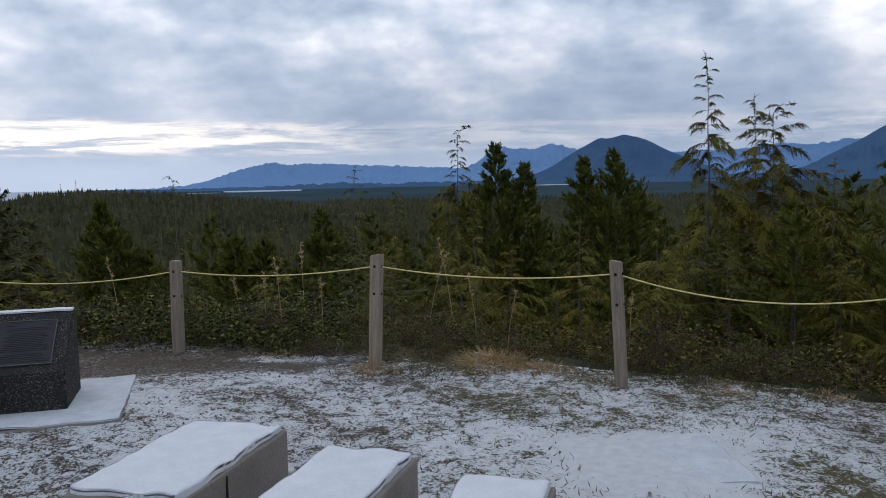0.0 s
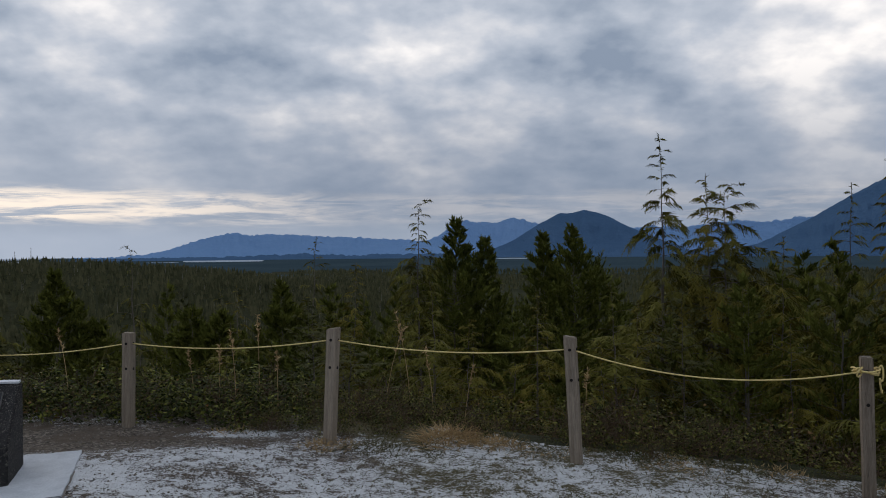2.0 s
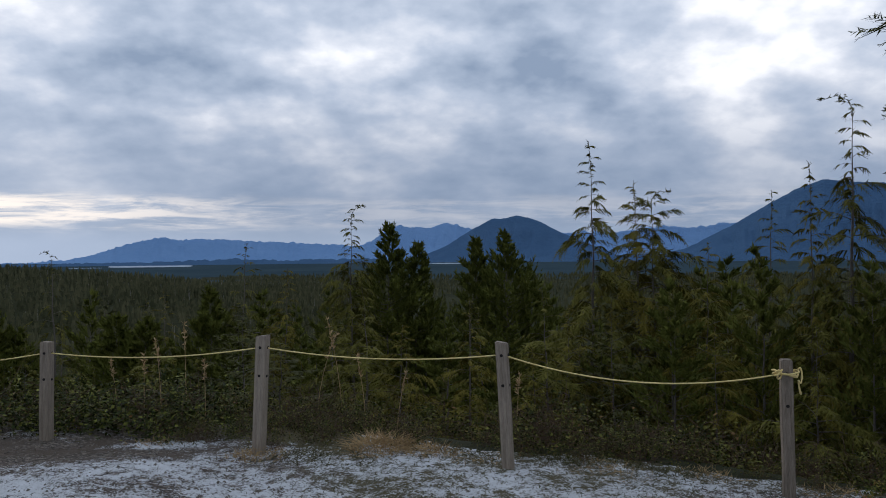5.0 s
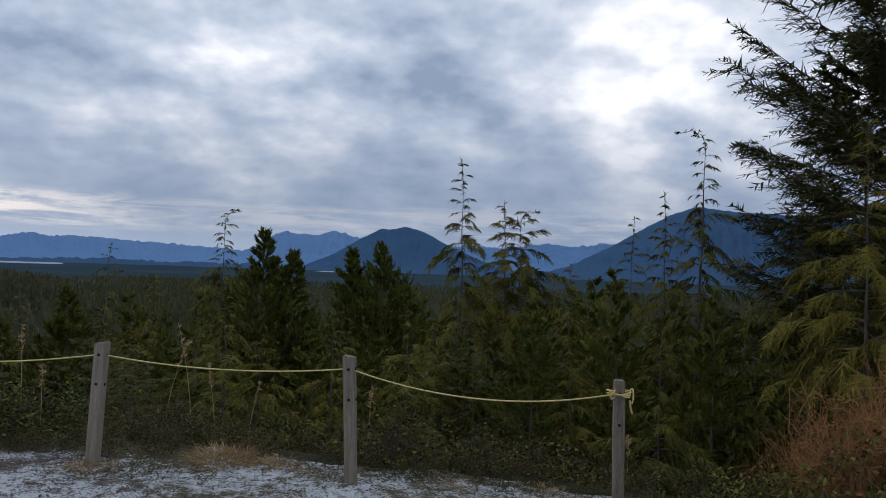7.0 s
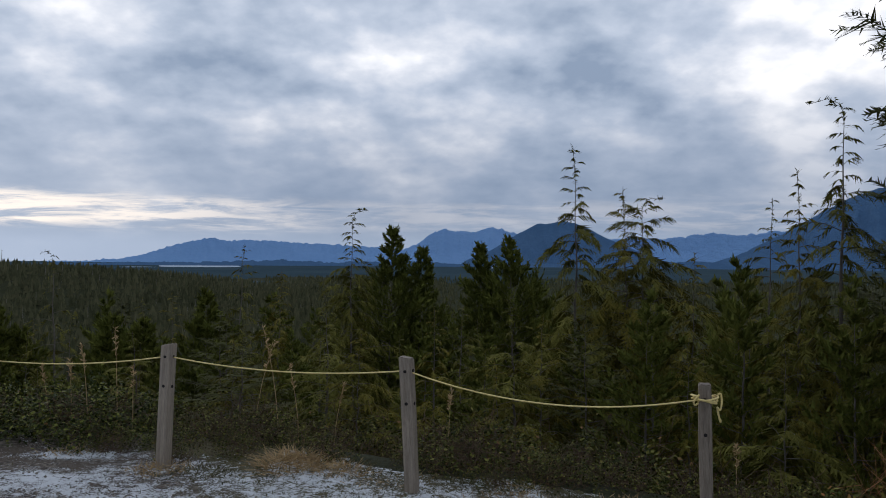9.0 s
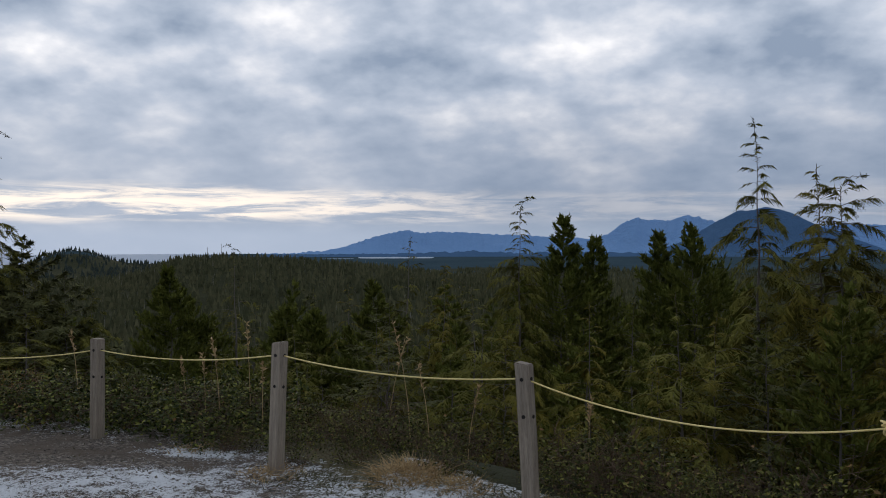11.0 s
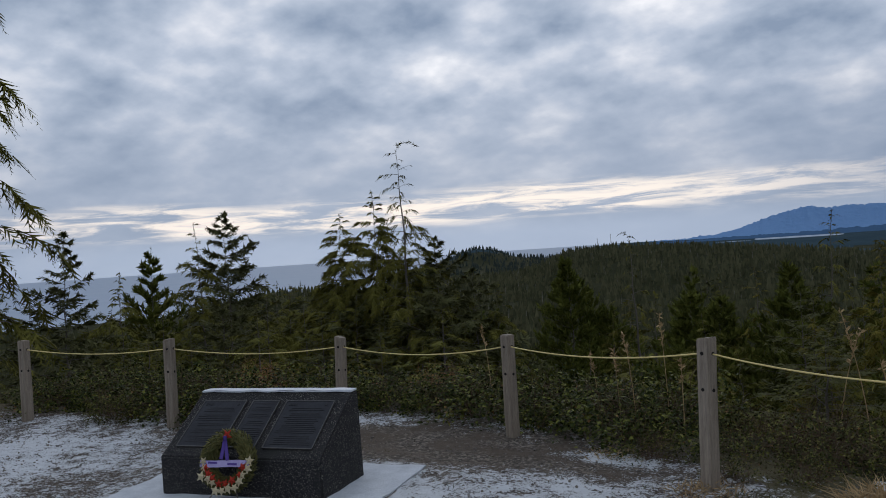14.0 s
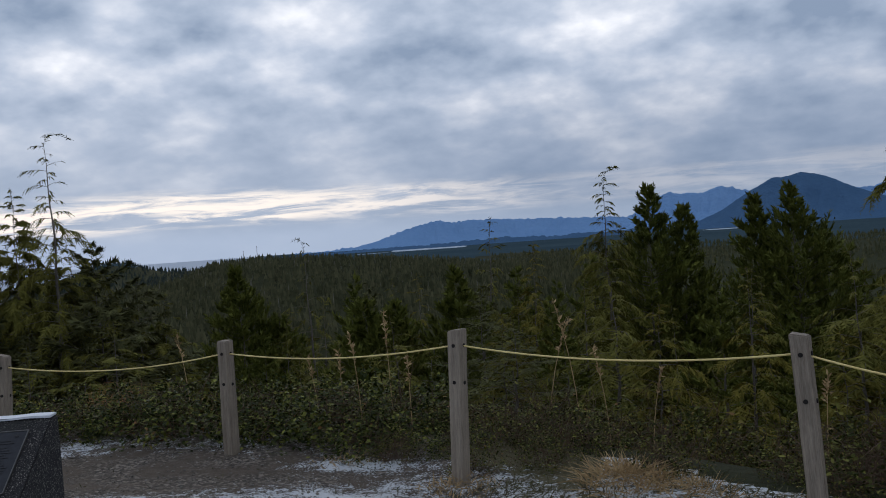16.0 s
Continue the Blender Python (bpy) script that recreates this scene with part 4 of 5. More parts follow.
tree_at("pine_tree", -9.05, 22.0, 1.22, "dark conical pine on the slope", 24, slope=0.42, rmax=1.15, spacing=0.046, twigs=11, leaves=9, leaf=1.15, **PIN)
tree_at("pine_tree", -8.15, 22.6, -0.15, "bushy pine on the slope", 25, slope=0.52, rmax=1.15, spacing=0.05, twigs=11, leaves=9, leaf=1.15, **PIN)
tree_at("pine_tree", -5.05, 20.2, 0.30, "bushy light green pine", 26, slope=0.52, rmax=1.05, spacing=0.05, twigs=11, leaves=9, leaf=1.15, **PIN)
tree_at("pine_tree", -4.38, 20.0, 0.22, "bushy light green pine", 27, slope=0.50, rmax=0.95, spacing=0.05, twigs=11, leaves=9, leaf=1.15, **PIN)
tree_at("cedar_tree", 0.95, 11.2, 0.80, "small yellow-green cedar below the brink", 28, slope=0.42, rmax=0.85, spacing=0.055, twigs=14, leaves=10, leaf=0.85, **CED)
tree_at("cedar_tree", -0.95, 12.6, 0.62, "small yellow-green cedar below the brink", 29, slope=0.36, rmax=0.75, spacing=0.055, twigs=13, leaves=10, leaf=0.85, **CED)
tree_at("cedar_tree", 2.75, 11.0, 0.45, "small cedar below the brink", 30, slope=0.45, rmax=0.9, spacing=0.055, twigs=14, leaves=10, leaf=0.85, **CED)
tree_at("hemlock_tree", -2.1, 13.5, 0.15, "small hemlock below the brink", 31, slope=0.42, rmax=0.8, spacing=0.07, twigs=10, leaves=10, leaf=1.0, **HEM)
tree_at("cedar_tree", 5.2, 10.6, 0.75, "small cedar below the brink", 32, slope=0.50, rmax=1.1, spacing=0.055, twigs=15, leaves=10, leaf=0.85, **CED)
tree_at("cedar_tree", 3.6, 12.2, 0.95, "small cedar below the brink", 33, slope=0.46, rmax=1.0, spacing=0.06, twigs=14, leaves=10, leaf=0.85, **CED)
tree_at("snag_tree", -6.75, 21.1, 2.15, "thin hemlock with a bare nodding tip", 57, slope=0.24, rmax=0.8, spacing=0.13, twigs=9, leaves=10, leaf=1.0, bare=0.75, top_bend=0.40, **HEM)
# to the east
tree_at("cedar_tree", 8.10, 14.4, 2.92, "drooping cedar with a thin leader", 34, slope=0.3, rmax=1.35, spacing=0.062, twigs=15, leaves=10, leaf=0.85, sparse_top=0.1, **HEM)
tree_at("cedar_tree", 7.36, 10.85, 4.25, "tall cedar with a sparse nodding top", 35, slope=0.27, rmax=1.3, spacing=0.055, twigs=13, leaves=10, leaf=0.8, top_bend=0.45, sparse_top=0.1, nod=3.0, **HEM)
tree_at("cedar_tree", 6.95, 11.2, 3.05, "cedar with long hanging green sprays", 36, slope=0.28, rmax=1.2, spacing=0.062, twigs=15, leaves=10, leaf=0.85, sparse_top=0.05, **CED)
tree_at("cedar_tree", 6.45, 6.55, 3.35, "yellow-green cedar with a thin leader and hanging sprays", 37, slope=0.46, rmax=1.25, spacing=0.05, twigs=20, leaves=14, leaf=0.55, low=0.34, **CED)
tree_at("cedar_tree", 7.3, 6.1, 4.6, "tall yellow-green cedar with hanging sprays", 38, slope=0.42, rmax=1.35, spacing=0.05, twigs=20, leaves=14, leaf=0.55, **CED)
tree_at("spruce_tree", 9.0, 8.3, 9.6, "large dark spruce with long upswept limbs", 39, slope=0.85, rmax=2.3, spacing=0.058, twigs=46, leaves=15, low=0.12, leaf=0.9, rise=0.30, twig=1.0, **SPR)
tree_at("spruce_tree", 8.5, 8.8, 5.0, "dark spruce with upswept limbs before the larger one", 58, slope=0.75, rmax=1.7, spacing=0.065, twigs=34, leaves=12, leaf=0.95, rise=0.28, **SPR)
tree_at("hemlock_tree", 8.2, 9.6, 3.3, "dark hemlock under the spruce", 40, slope=0.5, rmax=1.5, spacing=0.062, twigs=15, leaves=10, leaf=0.85, **HEM)
tree_at("cedar_tree", 6.0, 12.6, 1.9, "cedar with long hanging green sprays", 41, slope=0.42, rmax=1.2, spacing=0.062, twigs=14, leaves=10, leaf=0.85, **CED)
tree_at("hemlock_tree", 5.6, 8.9, 0.9, "dark young hemlock below the brink", 42, slope=0.5, rmax=1.2, spacing=0.055, twigs=15, leaves=10, leaf=0.85, **HEM)
# to the west
tree_at("hemlock_tree", -16.25, 15.4, 2.90, "hemlock with a tapering top", 43, slope=0.40, rmax=1.5, spacing=0.08, twigs=11, leaves=10, leaf=1.2, sparse_top=0.05, **HEM)
tree_at("spruce_tree", -18.85, 18.5, 3.35, "open spruce with wide level limbs", 44, slope=0.62, rmax=2.4, spacing=0.08, twigs=22, leaves=9, leaf=1.6, **SPR)
tree_at("pine_tree", -18.5, 15.6, 2.38, "dark pine with upturned tufts", 45, slope=0.32, rmax=1.2, spacing=0.08, twigs=11, leaves=9, leaf=1.3, sparse_top=0.3, **PIN)
tree_at("hemlock_tree", -18.0, 14.2, 1.75, "broad dark hemlock in the thicket", 46, slope=0.60, rmax=1.9, spacing=0.08, twigs=10, leaves=10, leaf=1.3, **HEM)
tree_at("hemlock_tree", -12.25, 16.4, 2.80, "dense hemlock with a forked top", 47, slope=0.60, rmax=1.6, spacing=0.055, twigs=18, leaves=10, leaf=1.2, **HEM)
tree_at("hemlock_tree", -11.14, 16.4, 3.28, "dense dark hemlock in the western thicket", 48, slope=0.52, rmax=1.6, spacing=0.055, twigs=18, leaves=10, leaf=1.2, sparse_top=0.15, **HEM)
tree_at("hemlock_tree", -9.95, 16.0, 4.50, "tall sparse hemlock with a nodding leader", 49, slope=0.3, rmax=1.5, spacing=0.07, twigs=11, leaves=10, leaf=0.8, top_bend=0.60, sparse_top=0.15, bare=0.2, nod=0.4, **HEM)
tree_at("spruce_tree", -9.45, 16.6, 2.05, "dark spruce with spreading limbs", 50, slope=0.62, rmax=1.9, spacing=0.075, twigs=18, leaves=9, leaf=1.5, **SPR)
tree_at("spruce_tree", -9.3, 17.8, 1.30, "dark spruce with spreading limbs", 51, slope=0.62, rmax=1.9, spacing=0.08, twigs=15, leaves=9, leaf=1.3, **SPR)
tree_at("spruce_tree", -10.9, 15.4, 0.9, "dark spruce in the thicket", 52, slope=0.7, rmax=1.9, spacing=0.08, twigs=15, leaves=9, leaf=1.3, **SPR)
for k, (x, y, zt) in enumerate(((-12.0, 15.9, 1.9), (-11.3, 16.9, 2.3), (-10.5, 17.3, 2.2), (-9.9, 17.6, 1.5), (-9.0, 18.3, 0.9), (-13.0, 15.4, 1.2))):
    tree_at("hemlock_tree", x, y, zt, "bushy dark hemlock in the western thicket", 60 + k, slope=0.62, rmax=1.7, spacing=0.075, twigs=14, leaves=9, leaf=1.35, **HEM)
tree_at("spruce_tree", -13.5, 10.2, 2.60, "dark spruce beside the clearing", 53, slope=0.42, rmax=1.5, spacing=0.065, twigs=15, leaves=9, leaf=1.2, **SPR)
tree_at("hemlock_tree", -12.6, 7.6, 9.5, "tall hemlock with drooping limbs beside the clearing", 54, slope=0.36, rmax=2.2, spacing=0.075, twigs=16, leaves=10, leaf=1.0, **HEM)
tree_at("hemlock_tree", -15.2, 12.4, 1.4, "dark hemlock beside the clearing", 55, slope=0.6, rmax=1.7, spacing=0.08, twigs=11, leaves=10, leaf=1.2, **HEM)
tree_at("spruce_tree", -12.9, 13.4, 0.9, "dark young spruce beside the clearing", 56, slope=0.6, rmax=1.6, spacing=0.08, twigs=15, leaves=9, leaf=1.3, **SPR)

# the lower growth on the slope, told apart only by its tops
stock = [conifer_meshes(70 + k, 6.5, slope=sl, rmax=rm, spacing=0.11, leaf=1.22, twigs=9, leaves=8, **kw)
         for k, (sl, rm, kw) in enumerate(((0.34, 1.2, CED), (0.42, 1.3, HEM), (0.36, 1.15, PIN), (0.44, 1.4, SPR), (0.30, 1.05, PIN), (0.46, 1.5, HEM)))]
slope_names = ["cedar_tree", "hemlock_tree", "pine_tree", "spruce_tree", "pine_tree", "hemlock_tree"]
slope_labels = ["drooping cedar on the wooded slope", "dark hemlock on the wooded slope", "dense pine on the wooded slope", "dark spruce on the wooded slope", "narrow pine on the wooded slope", "broad hemlock on the wooded slope"]
rnd = random.Random(21)
placed = []


def slope_tree(x, y, ceiling, r, tallest=9.5, kinds=(0, 1, 2, 3, 4, 5)):
    g = float(land(x, y)) - 0.15
    h = min(1.77 + r * math.tan(radians(ceiling)) - g, tallest)
    if h < 1.6:
        return
    placed.append((x, y))
    k = kinds[rnd.randrange(len(kinds))]
    s = h / 6.5
    plant(slope_names[k], stock[k], pose(x, y, g, 0, 0, rnd.uniform(0, 360)) @ Matrix.Diagonal((max(s, 0.6) * rnd.uniform(0.95, 1.25),) * 2 + (s, 1)), slope_labels[k], "tree", "trees on the slope")


# single young trees standing up between the rope and the ridge
for x, y, zt in ((-7.3, 19.5, -0.35), (-6.1, 18.4, -0.55), (-3.7, 17.6, -0.15), (-1.9, 16.4, 0.15), (0.0, 17.4, 0.75), (-0.3, 15.0, 0.1), (2.9, 17.2, 0.85), (6.9, 18.2, 1.1), (-5.6, 16.2, -0.9), (-8.6, 18.0, -0.7)):
    r = math.hypot(x, y)
    slope_tree(x, y, math.degrees(math.atan((zt - 1.77) / r)), r, kinds=(2, 4, 0, 1))
# the thicket west of the clearing
for k in range(46):
    b, r = rnd.uniform(-64, -31), rnd.uniform(14.5, 25)
    x, y = math.sin(radians(b)) * r, math.cos(radians(b)) * r
    if y - float(brink(x)) > 1.8 and not any((x - u) ** 2 + (y - v) ** 2 < 1.1 for u, v in placed):
        slope_tree(x, y, rnd.uniform(-3.6, -0.2) if b < -38 else rnd.uniform(-7, -3.2), r, kinds=(1, 3, 5, 3))
while len(placed) < 160:
    b = rnd.uniform(-34, 50)
    r = 11.8 + 36 * rnd.random() ** 2.3
    x, y = math.sin(radians(b)) * r, math.cos(radians(b)) * r
    if y - float(brink(x)) < 2.6 or any((x - u) ** 2 + (y - v) ** 2 < (0.8 + 0.02 * r) ** 2 for u, v in placed):
        continue
    ceiling = rnd.uniform(-7.5, -3.6) if b < -16 else rnd.uniform(-6.0, -2.0)
    if b > 24:
        ceiling += 2.0
    elif b < -36:
        ceiling = rnd.uniform(-4.5, -0.8)
    elif b < -30:
        ceiling = rnd.uniform(-6.5, -3.0)
    slope_tree(x, y, ceiling, r)


# ---- far woods ----
def far_woods(name, n, pick, size, label, seed, snags=0, mat=FAR_TREES):
    rng = np.random.default_rng(seed)
    pts = 9
    ang = np.arange(pts) * 2 * np.pi / pts
    tmpl_v, tmpl_f = [], []
    for z0, z1, rr in ((0.0, 0.58, 0.185), (0.28, 0.82, 0.140), (0.56, 1.0, 0.085)):
        o = len(tmpl_v)
        tmpl_v.append((0, 0, z1))
        tmpl_v += [(math.cos(t) * rr * (1.0 if i % 2 else 0.55), math.sin(t) * rr * (1.0 if i % 2 else 0.55), z0 + (0.0 if i % 2 else 0.07)) for i, t in enumerate(ang)]
        tmpl_f += [(o, o + 1 + i, o + 1 + (i + 1) % pts) for i in range(pts)]
    tv, tf = np.array(tmpl_v), np.array(tmpl_f)
    x, y = pick(rng, n)
    g = land(x, y)
    ok = g > SEA + 0.6
    x, y, g = x[ok], y[ok], g[ok]
    n = len(x)
    h = size * rng.uniform(0.55, 1.25, n)
    wd = h * rng.uniform(1.1, 1.8, n)
    t = rng.uniform(0, 6.28, n)
    jit = rng.normal(1, 0.13, (n, len(tv), 1))
    v = np.broadcast_to(tv, (n, len(tv), 3)) * np.concatenate([jit, jit, np.ones_like(jit)], 2)
    c, s = np.cos(t)[:, None], np.sin(t)[:, None]
    V = np.stack([(v[..., 0] * c - v[..., 1] * s) * wd[:, None] + x[:, None], (v[..., 0] * s + v[..., 1] * c) * wd[:, None] + y[:, None], v[..., 2] * h[:, None] + g[:, None] - 0.3], -1)
    F = tf[None] + (np.arange(n) * len(tv))[:, None, None]
    tagged(new(name, raw_mesh(name, V.reshape(-1, 3), F.reshape(-1, 3), mat)), label, "forest", kind="stuff")
    if snags:
        i = rng.choice(n, snags)
        hh = size * rng.uniform(0.8, 1.3, snags)
        paths = np.stack([np.stack([x[i], y[i], g[i] + hh * u], -1) for u in (0, 0.5, 1.0)], 1)
        v, q = tubes(paths, np.stack([np.full(snags, u) for u in (0.13, 0.10, 0.04)], 1), 3)
        tagged(new("silver_snags", raw_mesh("silver_snags", v, q, DEAD)), "pale dead trunks standing in the far forest", "dead trees", kind="stuff")


def polar(b0, b1, r0, r1):
    def pick(rng, n):
        b, r = np.radians(rng.uniform(b0, b1, n)), np.sqrt(rng.uniform(r0 ** 2, r1 ** 2, n))
        return np.sin(b) * r, np.cos(b) * r
    return pick


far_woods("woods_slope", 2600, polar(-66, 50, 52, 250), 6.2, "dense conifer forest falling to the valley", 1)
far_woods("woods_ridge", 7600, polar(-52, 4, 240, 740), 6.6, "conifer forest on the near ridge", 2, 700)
far_woods("woods_hill", 1500, polar(-42, -20, 900, 1250), 6.0, "conifer forest on the round hill, painted dark and bluish with haze", 3, mat=HAZED_HILL_TREES)
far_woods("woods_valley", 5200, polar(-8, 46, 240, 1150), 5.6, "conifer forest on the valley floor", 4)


def radio_mast(b, h):
    x, y = math.sin(radians(b)) * 645, math.cos(radians(b)) * 645
    z = float(land(x, y))
    th = new("radio_mast")
    v, q = tubes([[(x, y, z), (x, y, z + h * 0.6), (x, y, z + h)]], [[0.22, 0.18, 0.10]], 6)
    piece("pole", raw_mesh("pole", v, q, DEAD), th)
    v, q = tubes([[(x - 0.7, y, z + h * 0.92), (x, y, z + h * 0.94), (x + 0.7, y, z + h * 0.92)]], [[0.07, 0.09, 0.07]], 5)
    piece("crossbar", raw_mesh("crossbar", v, q, DEAD), th)
    tagged(th, "slender grey mast on the far ridge", "mast", "masts on the ridge")


radio_mast(-24.9, 11.0)
radio_mast(-24.0, 13.0)


# ---- shrubs, grass and stones of the clearing ----
def shrub_meshes(seed, radius, height, leaves, leaf, twig_n, leaf_mat, twig_mat, hollow=0.35, twig_len=1.0, low_leaves=1.0):
    rng = np.random.default_rng(seed)
    n = twig_n
    az, tilt = rng.uniform(0, 6.28, n), rng.uniform(0.05, 1.15, n) ** 0.8
    ends = np.stack([np.cos(az) * np.sin(tilt) * radius, np.sin(az) * np.sin(tilt) * radius, np.cos(tilt) * height], -1) * rng.uniform(0.6, 1.08, n)[:, None] * twig_len
    root = np.stack([np.cos(az) * 0.35 * radius * rng.uniform(0, 1, n), np.sin(az) * 0.35 * radius * rng.uniform(0, 1, n), np.full(n, -0.1)], -1)
    s = np.linspace(0, 1, 6)[None, :, None]
    kink = rng.normal(0, 0.12 * radius, (n, 6, 3)) * (s > 0)
    path = root[:, None] * (1 - s) + ends[:, None] * s + np.array([0, 0, 0.18 * height]) * (s * (1 - s)) * 2 + kink
    rad = np.broadcast_to((0.0035 * (1 - np.linspace(0, 1, 6)) + 0.0013), (n, 6))
    # side shoots
    at_ = rng.integers(2, 5, n * 2)
    who = np.repeat(np.arange(n), 2)
    p0 = path[who, at_]
    dirn = unit(rng.normal(0, 1, (n * 2, 3)) + np.array([0, 0, 0.5])) * (0.22 * radius + 0.05)
    shoots = np.stack([p0, p0 + dirn * 0.5 + rng.normal(0, 0.01, p0.shape), p0 + dirn], 1)
    wood = join(tubes(path, rad, 3), tubes(shoots, np.broadcast_to(np.array([0.003, 0.0022, 0.0012]), (n * 2, 3)), 3))
    m = leaves
    u = unit(rng.normal(0, 1, (m, 3)))
    u[:, 2] = np.abs(u[:, 2])
    q = (hollow + (1 - hollow) * rng.uniform(0, 1, m) ** 0.5)[:, None]
    lump = 1 + 0.16 * np.sin(u[:, :1] * 6 + seed) + 0.14 * np.cos(u[:, 1:2] * 7 + seed * 2)
    p = u * q * lump * np.array([radius, radius, height * low_leaves])
    heart = p[rng.integers(0, m, 46)]
    p = np.where(rng.uniform(0, 1, (m, 1)) < 0.72, heart[rng.integers(0, 46, m)] + rng.normal(0, 0.085 * radius, (m, 3)), p)
    d = unit((u * 0.6 + rng.normal(0, 0.7, (m, 3))) * np.array([1, 1, 0.55]) + np.array([0, 0, -0.10]))
    v, f = blades(p, d, np.cross(d, np.array([0, 0, 1.0])) + rng.normal(0, 0.38, (m, 3)), leaf * rng.uniform(0.6, 1.25, m), leaf * 0.62 * rng.uniform(0.7, 1.2, m), 0.15, 0.42)
    return raw_mesh("stems", wood[0], wood[1], twig_mat), raw_mesh("leaves", v, f, leaf_mat)


def shrub(name, meshes, m, label, group):
    th = new(name)
    piece("stem_tangle", meshes[0], th)
    piece("foliage", meshes[1], th)
    th.matrix_world = m
    return tagged(th, label, "shrub", group)


salal = [shrub_meshes(100 + k, 0.75, 0.56, 2100, 0.058, 36, SALAL, BROWN_TWIG) for k in range(3)]
bramble = [shrub_meshes(110 + k, 0.62, 0.50, 1250, 0.042, 46, BRAMBLE, BROWN_TWIG, twig_len=1.15) for k in range(3)]
redbush = [shrub_meshes(120 + k, 1.15, 1.25, 3200, 0.060, 330, BUSH_LEAF, RED_TWIG, hollow=0.45, twig_len=1.10, low_leaves=0.72) for k in range(2)]
rnd = random.Random(8)
for x in np.arange(-9.6, 0.0, 0.62):
    for row, dy in enumerate((0.72, 1.5)):
        fy = float(np.interp(x, [p[0] for p in FENCE], [p[1] for p in FENCE]))
        px, py = x + rnd.uniform(-0.2, 0.2), fy + dy + rnd.uniform(-0.12, 0.15) + (0.35 if x > -0.9 else 0)
        s = rnd.uniform(0.66, 0.96) * (0.5 if x > -1.5 else 1.0)
        shrub("salal_bush", salal[rnd.randrange(3)], pose(px, py, float(land(px, py)) - 0.05, 0, 0, rnd.uniform(0, 360)) @ Matrix.Diagonal((s, s, s * (1.0 + 0.10 * row), 1)),
              "leafy dark green salal bush behind the rope fence", "salal thicket")
for x in np.arange(-0.9, 6.2, 0.55):
    for row, dy in enumerate((0.55, 1.2, 2.1)):
        px, py = x + rnd.uniform(-0.22, 0.22), float(brink(x)) + dy - 0.35 + rnd.uniform(-0.15, 0.15)
        if row and rnd.random() < 0.25:
            continue
        s = rnd.uniform(0.4, 0.95) * (1.0 + 0.2 * row) * (0.75 if row == 0 else 1.0)
        shrub("bramble_bush", bramble[rnd.randrange(3)], pose(px, py, float(land(px, py)) - 0.08, 0, 0, rnd.uniform(0, 360)) @ Matrix.Diagonal((s, s, s, 1)),
              "tangled low brambles on the brink of the slope", "bramble thicket")
for k, (x, y, s, zs) in enumerate(((4.85, 5.05, 0.6, 0.85), (5.3, 4.95, 0.72, 1.0), (5.85, 4.9, 1.05, 1.22), (5.5, 3.6, 1.1, 1.05), (6.7, 4.0, 1.2, 1.2), (-5.7, 11.3, 0.6, 0.62), (-7.6, 9.6, 0.55, 0.5))):
    shrub("red_twig_bush", redbush[k % 2], pose(x, y, float(land(x, y)) - 0.1, 0, 0, 70 * k) @ Matrix.Diagonal((s, s, zs, 1)),
          "dense bush with bare reddish twigs over green leaves", "reddish bushes")
lowbush = [shrub_meshes(130 + k, 0.8, 0.62, 1700, 0.062, 50, BUSH_LEAF, BROWN_TWIG, hollow=0.4) for k in range(2)]
for k, (x, y, s) in enumerate(((4.5, 4.8, 0.8), (4.95, 4.35, 0.95), (5.3, 3.8, 1.0), (4.45, 5.3, 0.6), (5.55, 4.35, 1.1), (5.0, 3.3, 0.9), (4.15, 5.5, 0.4))):
    shrub("leafy_bush", lowbush[k % 2], pose(x, y, float(land(x, y)) - 0.06, 0, 0, 80 * k) @ Matrix.Diagonal((s, s, 1.35 * s, 1)), "low bush with yellowing green leaves under reddish twigs", "low leafy bushes")
for k, (x, y, s) in enumerate(((-0.05, 7.95, 0.5), (0.75, 7.75, 0.55), (-0.55, 7.75, 0.42), (-1.25, 8.15, 0.5), (2.2, 6.95, 0.42), (-7.4, 7.3, 0.7), (-8.9, 6.3, 0.9), (-9.6, 5.4, 1.0))):
    shrub("bramble_bush", bramble[k % 3], pose(x, y, float(land(x, y)) - 0.04, 0, 0, 50 * k) @ Matrix.Diagonal((s, s, s, 1)), "tangled low brambles beside the fence posts", "bramble thicket")


def grass_tuft(x, y, r, h, n, seed, mat, label):
    rng = np.random.default_rng(seed)
    a, q = rng.uniform(0, 6.28, n), r * np.sqrt(rng.uniform(0, 1, n))
    p = np.stack([x + q * np.cos(a), y + q * np.sin(a)], -1)
    z = land(p[:, 0], p[:, 1]) + 0.25 * h * np.exp(-(q / (0.6 * r)) ** 2) - 0.03
    out = np.stack([np.cos(a) * q / r * 0.6, np.sin(a) * q / r * 0.6, np.ones(n)], -1)
    d = unit(out + rng.normal(0, 0.62, (n, 3)))
    v, f = blades(np.column_stack([p, z]), d, rng.normal(0, 1, (n, 3)), h * rng.uniform(0.35, 1.35, n), 0.008, 0.55, 0.35)
    tagged(new("grass_tuft", raw_mesh("grass_tuft", v, f, mat)), label, "grass", "grass tufts")


grass_tuft(0.50, 7.50, 0.30, 0.34, 800, 1, DRY_GRASS, "mound of long straw-coloured dead grass")
grass_tuft(0.95, 7.30, 0.24, 0.20, 420, 2, DRY_GRASS, "mound of long straw-coloured dead grass")
grass_tuft(-0.62, 7.45, 0.28, 0.18, 400, 3, DRY_GRASS, "dead grass round the foot of a post")
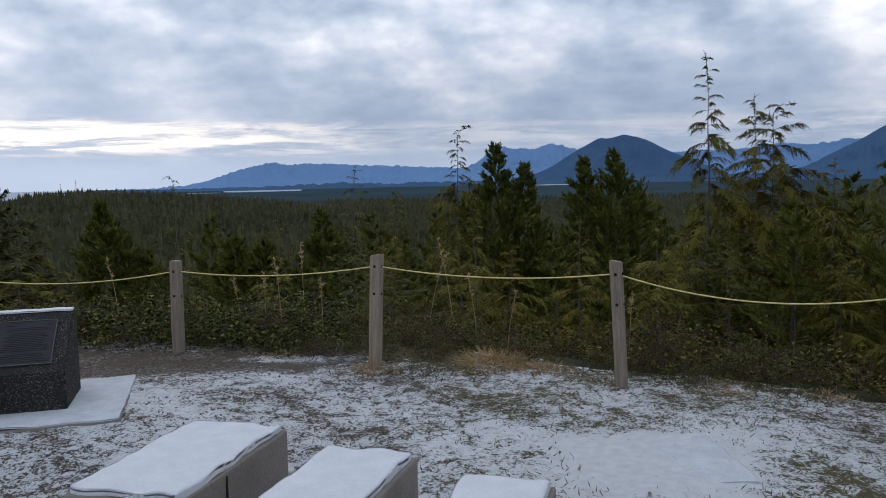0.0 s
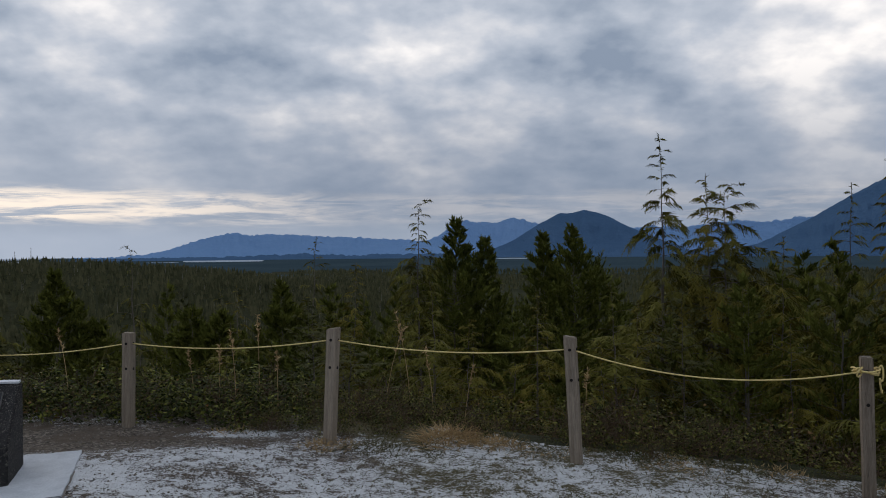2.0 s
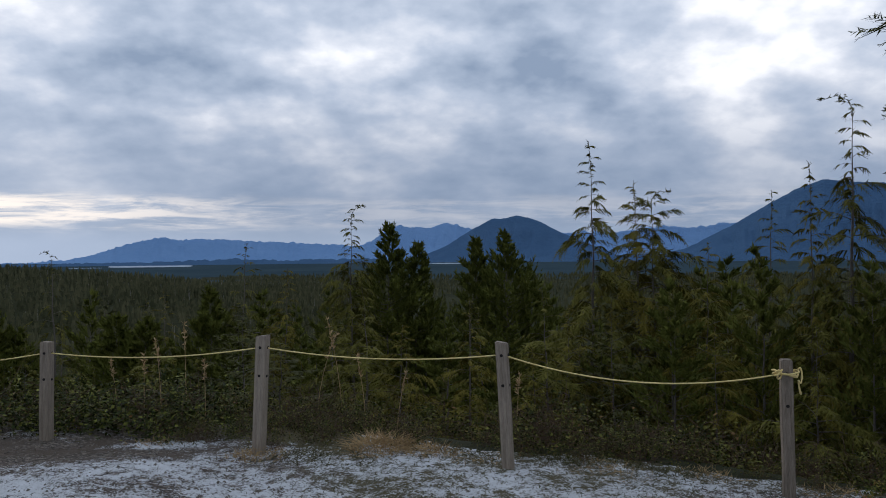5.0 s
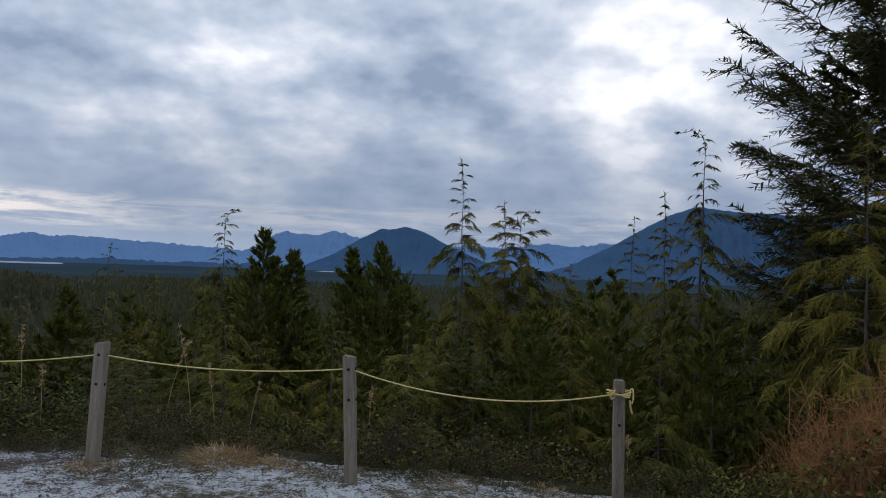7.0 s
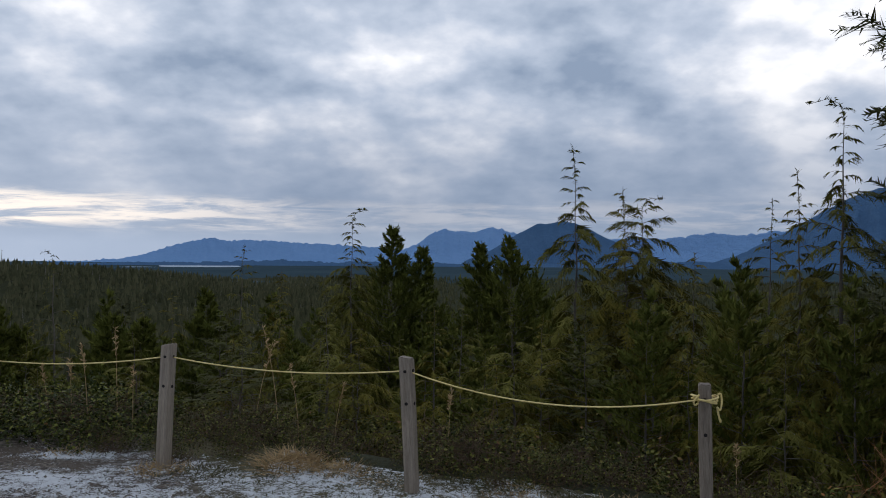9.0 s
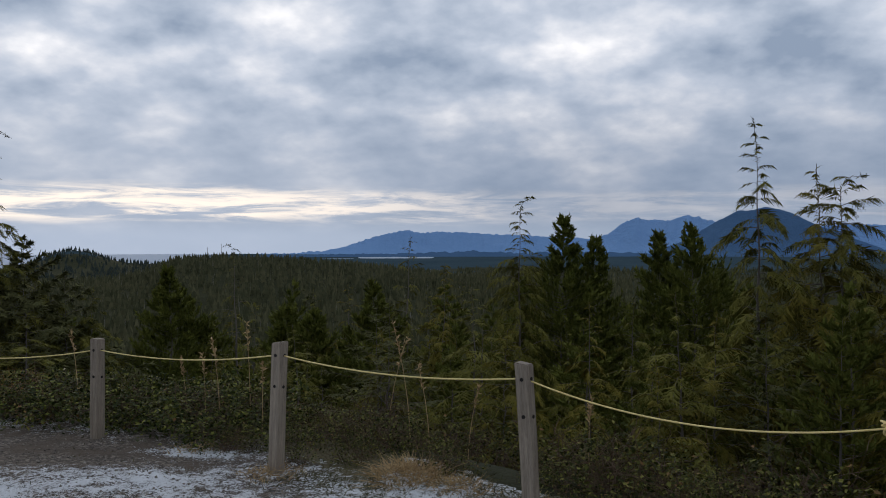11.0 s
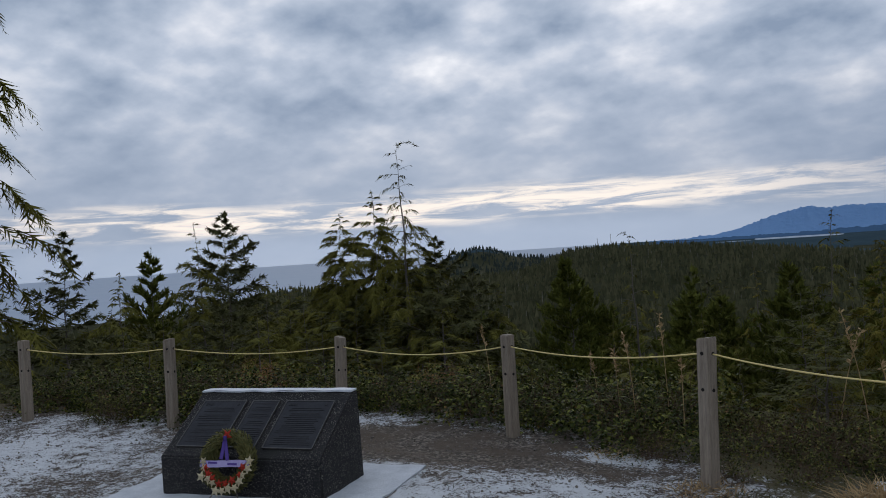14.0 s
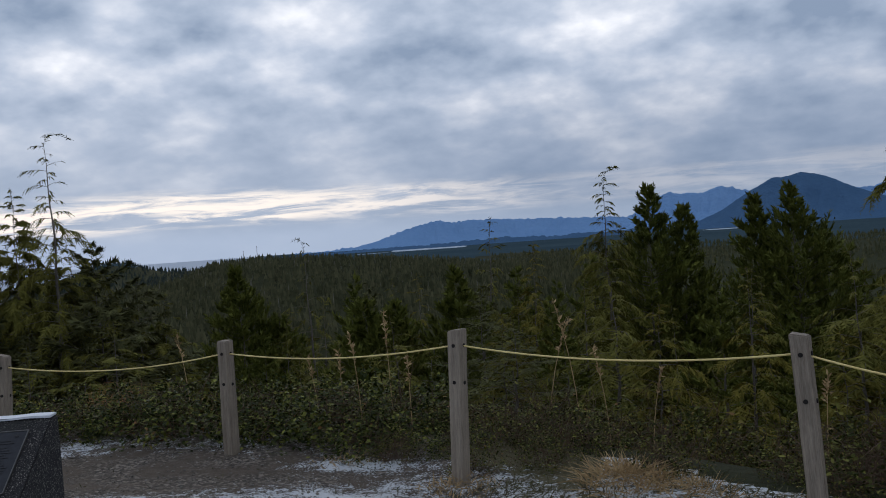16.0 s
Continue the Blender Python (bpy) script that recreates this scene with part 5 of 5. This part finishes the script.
grass_tuft(1.25, 6.95, 0.3, 0.12, 200, 4, DRY_GRASS, "dead grass round the foot of a post")
grass_tuft(-0.2, 7.35, 0.35, 0.14, 600, 5, GREEN_GRASS, "short green grass on the brink")
grass_tuft(0.25, 7.2, 0.4, 0.12, 600, 6, GREEN_GRASS, "short green grass on the brink")
grass_tuft(2.3, 6.6, 0.4, 0.12, 500, 7, DRY_GRASS, "dead grass on the brink")
grass_tuft(-5.6, 8.0, 0.35, 0.18, 500, 8, DRY_GRASS, "dead grass under the rope")
grass_tuft(-1.6, 8.15, 0.3, 0.12, 400, 9, DRY_GRASS, "dead grass at the edge of the gravel")


for k in range(14):
    x = 0.75 + 0.27 * k
    y = float(brink(x)) - 0.10 + 0.09 * math.sin(k * 2.3)
    if abs(x - 3.56) > 0.2:
        grass_tuft(x, y, 0.27, 0.13 + 0.04 * math.sin(k * 1.7), 260, 40 + k, DRY_GRASS if k % 3 == 0 else GREEN_GRASS, "ragged grass and weeds along the brink")


def scatter(n, seed, keep):
    rng = np.random.default_rng(seed)
    x, y = rng.uniform(-9, 5, n), rng.uniform(2.6, 9.2, n)
    ok = (y < brink(x) - 0.02) & keep(x, y, rng)
    for k, (bx, by, hx, hy) in enumerate(((-1.345, 4.33, 0.48, 0.72), (-0.5, 3.8, 0.42, 0.62), (0.22, 3.42, 0.38, 0.54), (-3.45, 6.0, 1.2, 0.95), (1.36, 4.98, 0.5, 0.48))):
        ok &= ~((np.abs(x - bx) < hx) & (np.abs(y - by) < hy))
    return rng, x[ok], y[ok]


rng, gx, gy = scatter(42000, 31, lambda x, y, r: r.uniform(0, 1, len(x)) < np.clip(0.10 + 0.75 * sstep(x, -1.6, 0.3) + 0.5 * sstep(y - brink(x), -0.8, -0.1), 0, 1) * (0.35 + 0.65 * (wavy(x, y, 2.6) > -0.1)))
gp = np.column_stack([gx, gy, land(gx, gy) - 0.005])
gv, gf = blades(gp, unit(rng.normal(0, 0.75, gp.shape) + np.array([0, 0, 0.75])), rng.normal(0, 1, gp.shape), rng.uniform(0.03, 0.085, len(gp)), 0.0065, 0.3, 0.35)
tagged(new("turf_blades", raw_mesh("turf_blades", gv, gf, GREEN_GRASS)), "short frosted grass scattered over the clearing", "grass", kind="stuff")
rng, sx0, sy0 = scatter(9000, 32, lambda x, y, r: r.uniform(0, 1, len(x)) < np.clip(0.9 - 0.8 * sstep(x, -1.4, 0.6), 0.06, 1))
ico = np.array([(1, 0, 0), (-1, 0, 0), (0, 1, 0), (0, -1, 0), (0, 0, 1), (0, 0, -1)], float)
icf = np.array([(0, 2, 4), (2, 1, 4), (1, 3, 4), (3, 0, 4), (2, 0, 5), (1, 2, 5), (3, 1, 5), (0, 3, 5)])
sn = len(sx0)
sv = ico[None] * rng.uniform(0.6, 1.3, (sn, 6, 1)) * (rng.uniform(0.006, 0.017, (sn, 1, 1)) * np.array([1, 1, 0.7]))
tt = rng.uniform(0, 6.28, sn)[:, None]
sv = np.stack([sv[..., 0] * np.cos(tt) - sv[..., 1] * np.sin(tt) + sx0[:, None], sv[..., 0] * np.sin(tt) + sv[..., 1] * np.cos(tt) + sy0[:, None], sv[..., 2] + (land(sx0, sy0) + 0.003)[:, None]], -1)
tagged(new("gravel", raw_mesh("gravel", sv.reshape(-1, 3), (icf[None] + (np.arange(sn) * 6)[:, None, None]).reshape(-1, 3), STONES)), "loose grey gravel on the trodden ground", "gravel", kind="stuff")


# tall dead stalks standing beyond the rope
def dry_stalk(x, y, h, seed):
    rng = np.random.default_rng(seed)
    z = float(land(x, y))
    s = np.linspace(0, 1, 6)
    lean = rng.normal(0, 0.12, 2)
    path = np.stack([x + lean[0] * s * s * h, y + lean[1] * s * s * h, z - 0.05 + h * s], -1)
    th = new("dry_stalk")
    v, q = tubes([path], [0.004 * (1 - s) + 0.002], 4)
    piece("stem", raw_mesh("stem", v, q, DRY_GRASS), th)
    n = 36
    f = rng.uniform(0.72, 1.0, n)
    p = np.stack([np.interp(f, s, path[:, c]) for c in range(3)], -1)
    v, q = blades(p, unit(rng.normal(0, 0.7, (n, 3)) + np.array([0, 0, 0.9])), rng.normal(0, 1, (n, 3)), 0.05, 0.016)
    piece("seed_head", raw_mesh("seed_head", v, q, DRY_GRASS), th)
    tagged(th, "tall dead stalk with a pale seed head", "stalk", "dry stalks")


for k, (x, y, h) in enumerate(((-1.75, 9.0, 0.95), (-1.95, 9.1, 0.8), (-1.55, 9.3, 1.1), (-2.3, 9.4, 0.7), (0.15, 9.3, 1.35), (-0.15, 9.6, 1.2), (0.4, 9.0, 0.9), (-1.3, 9.0, 0.7), (0.75, 9.2, 0.8), (-3.9, 9.9, 0.9), (1.9, 8.2, 0.8), (4.4, 7.4, 0.7))):
    dry_stalk(x, y, h, 300 + k)
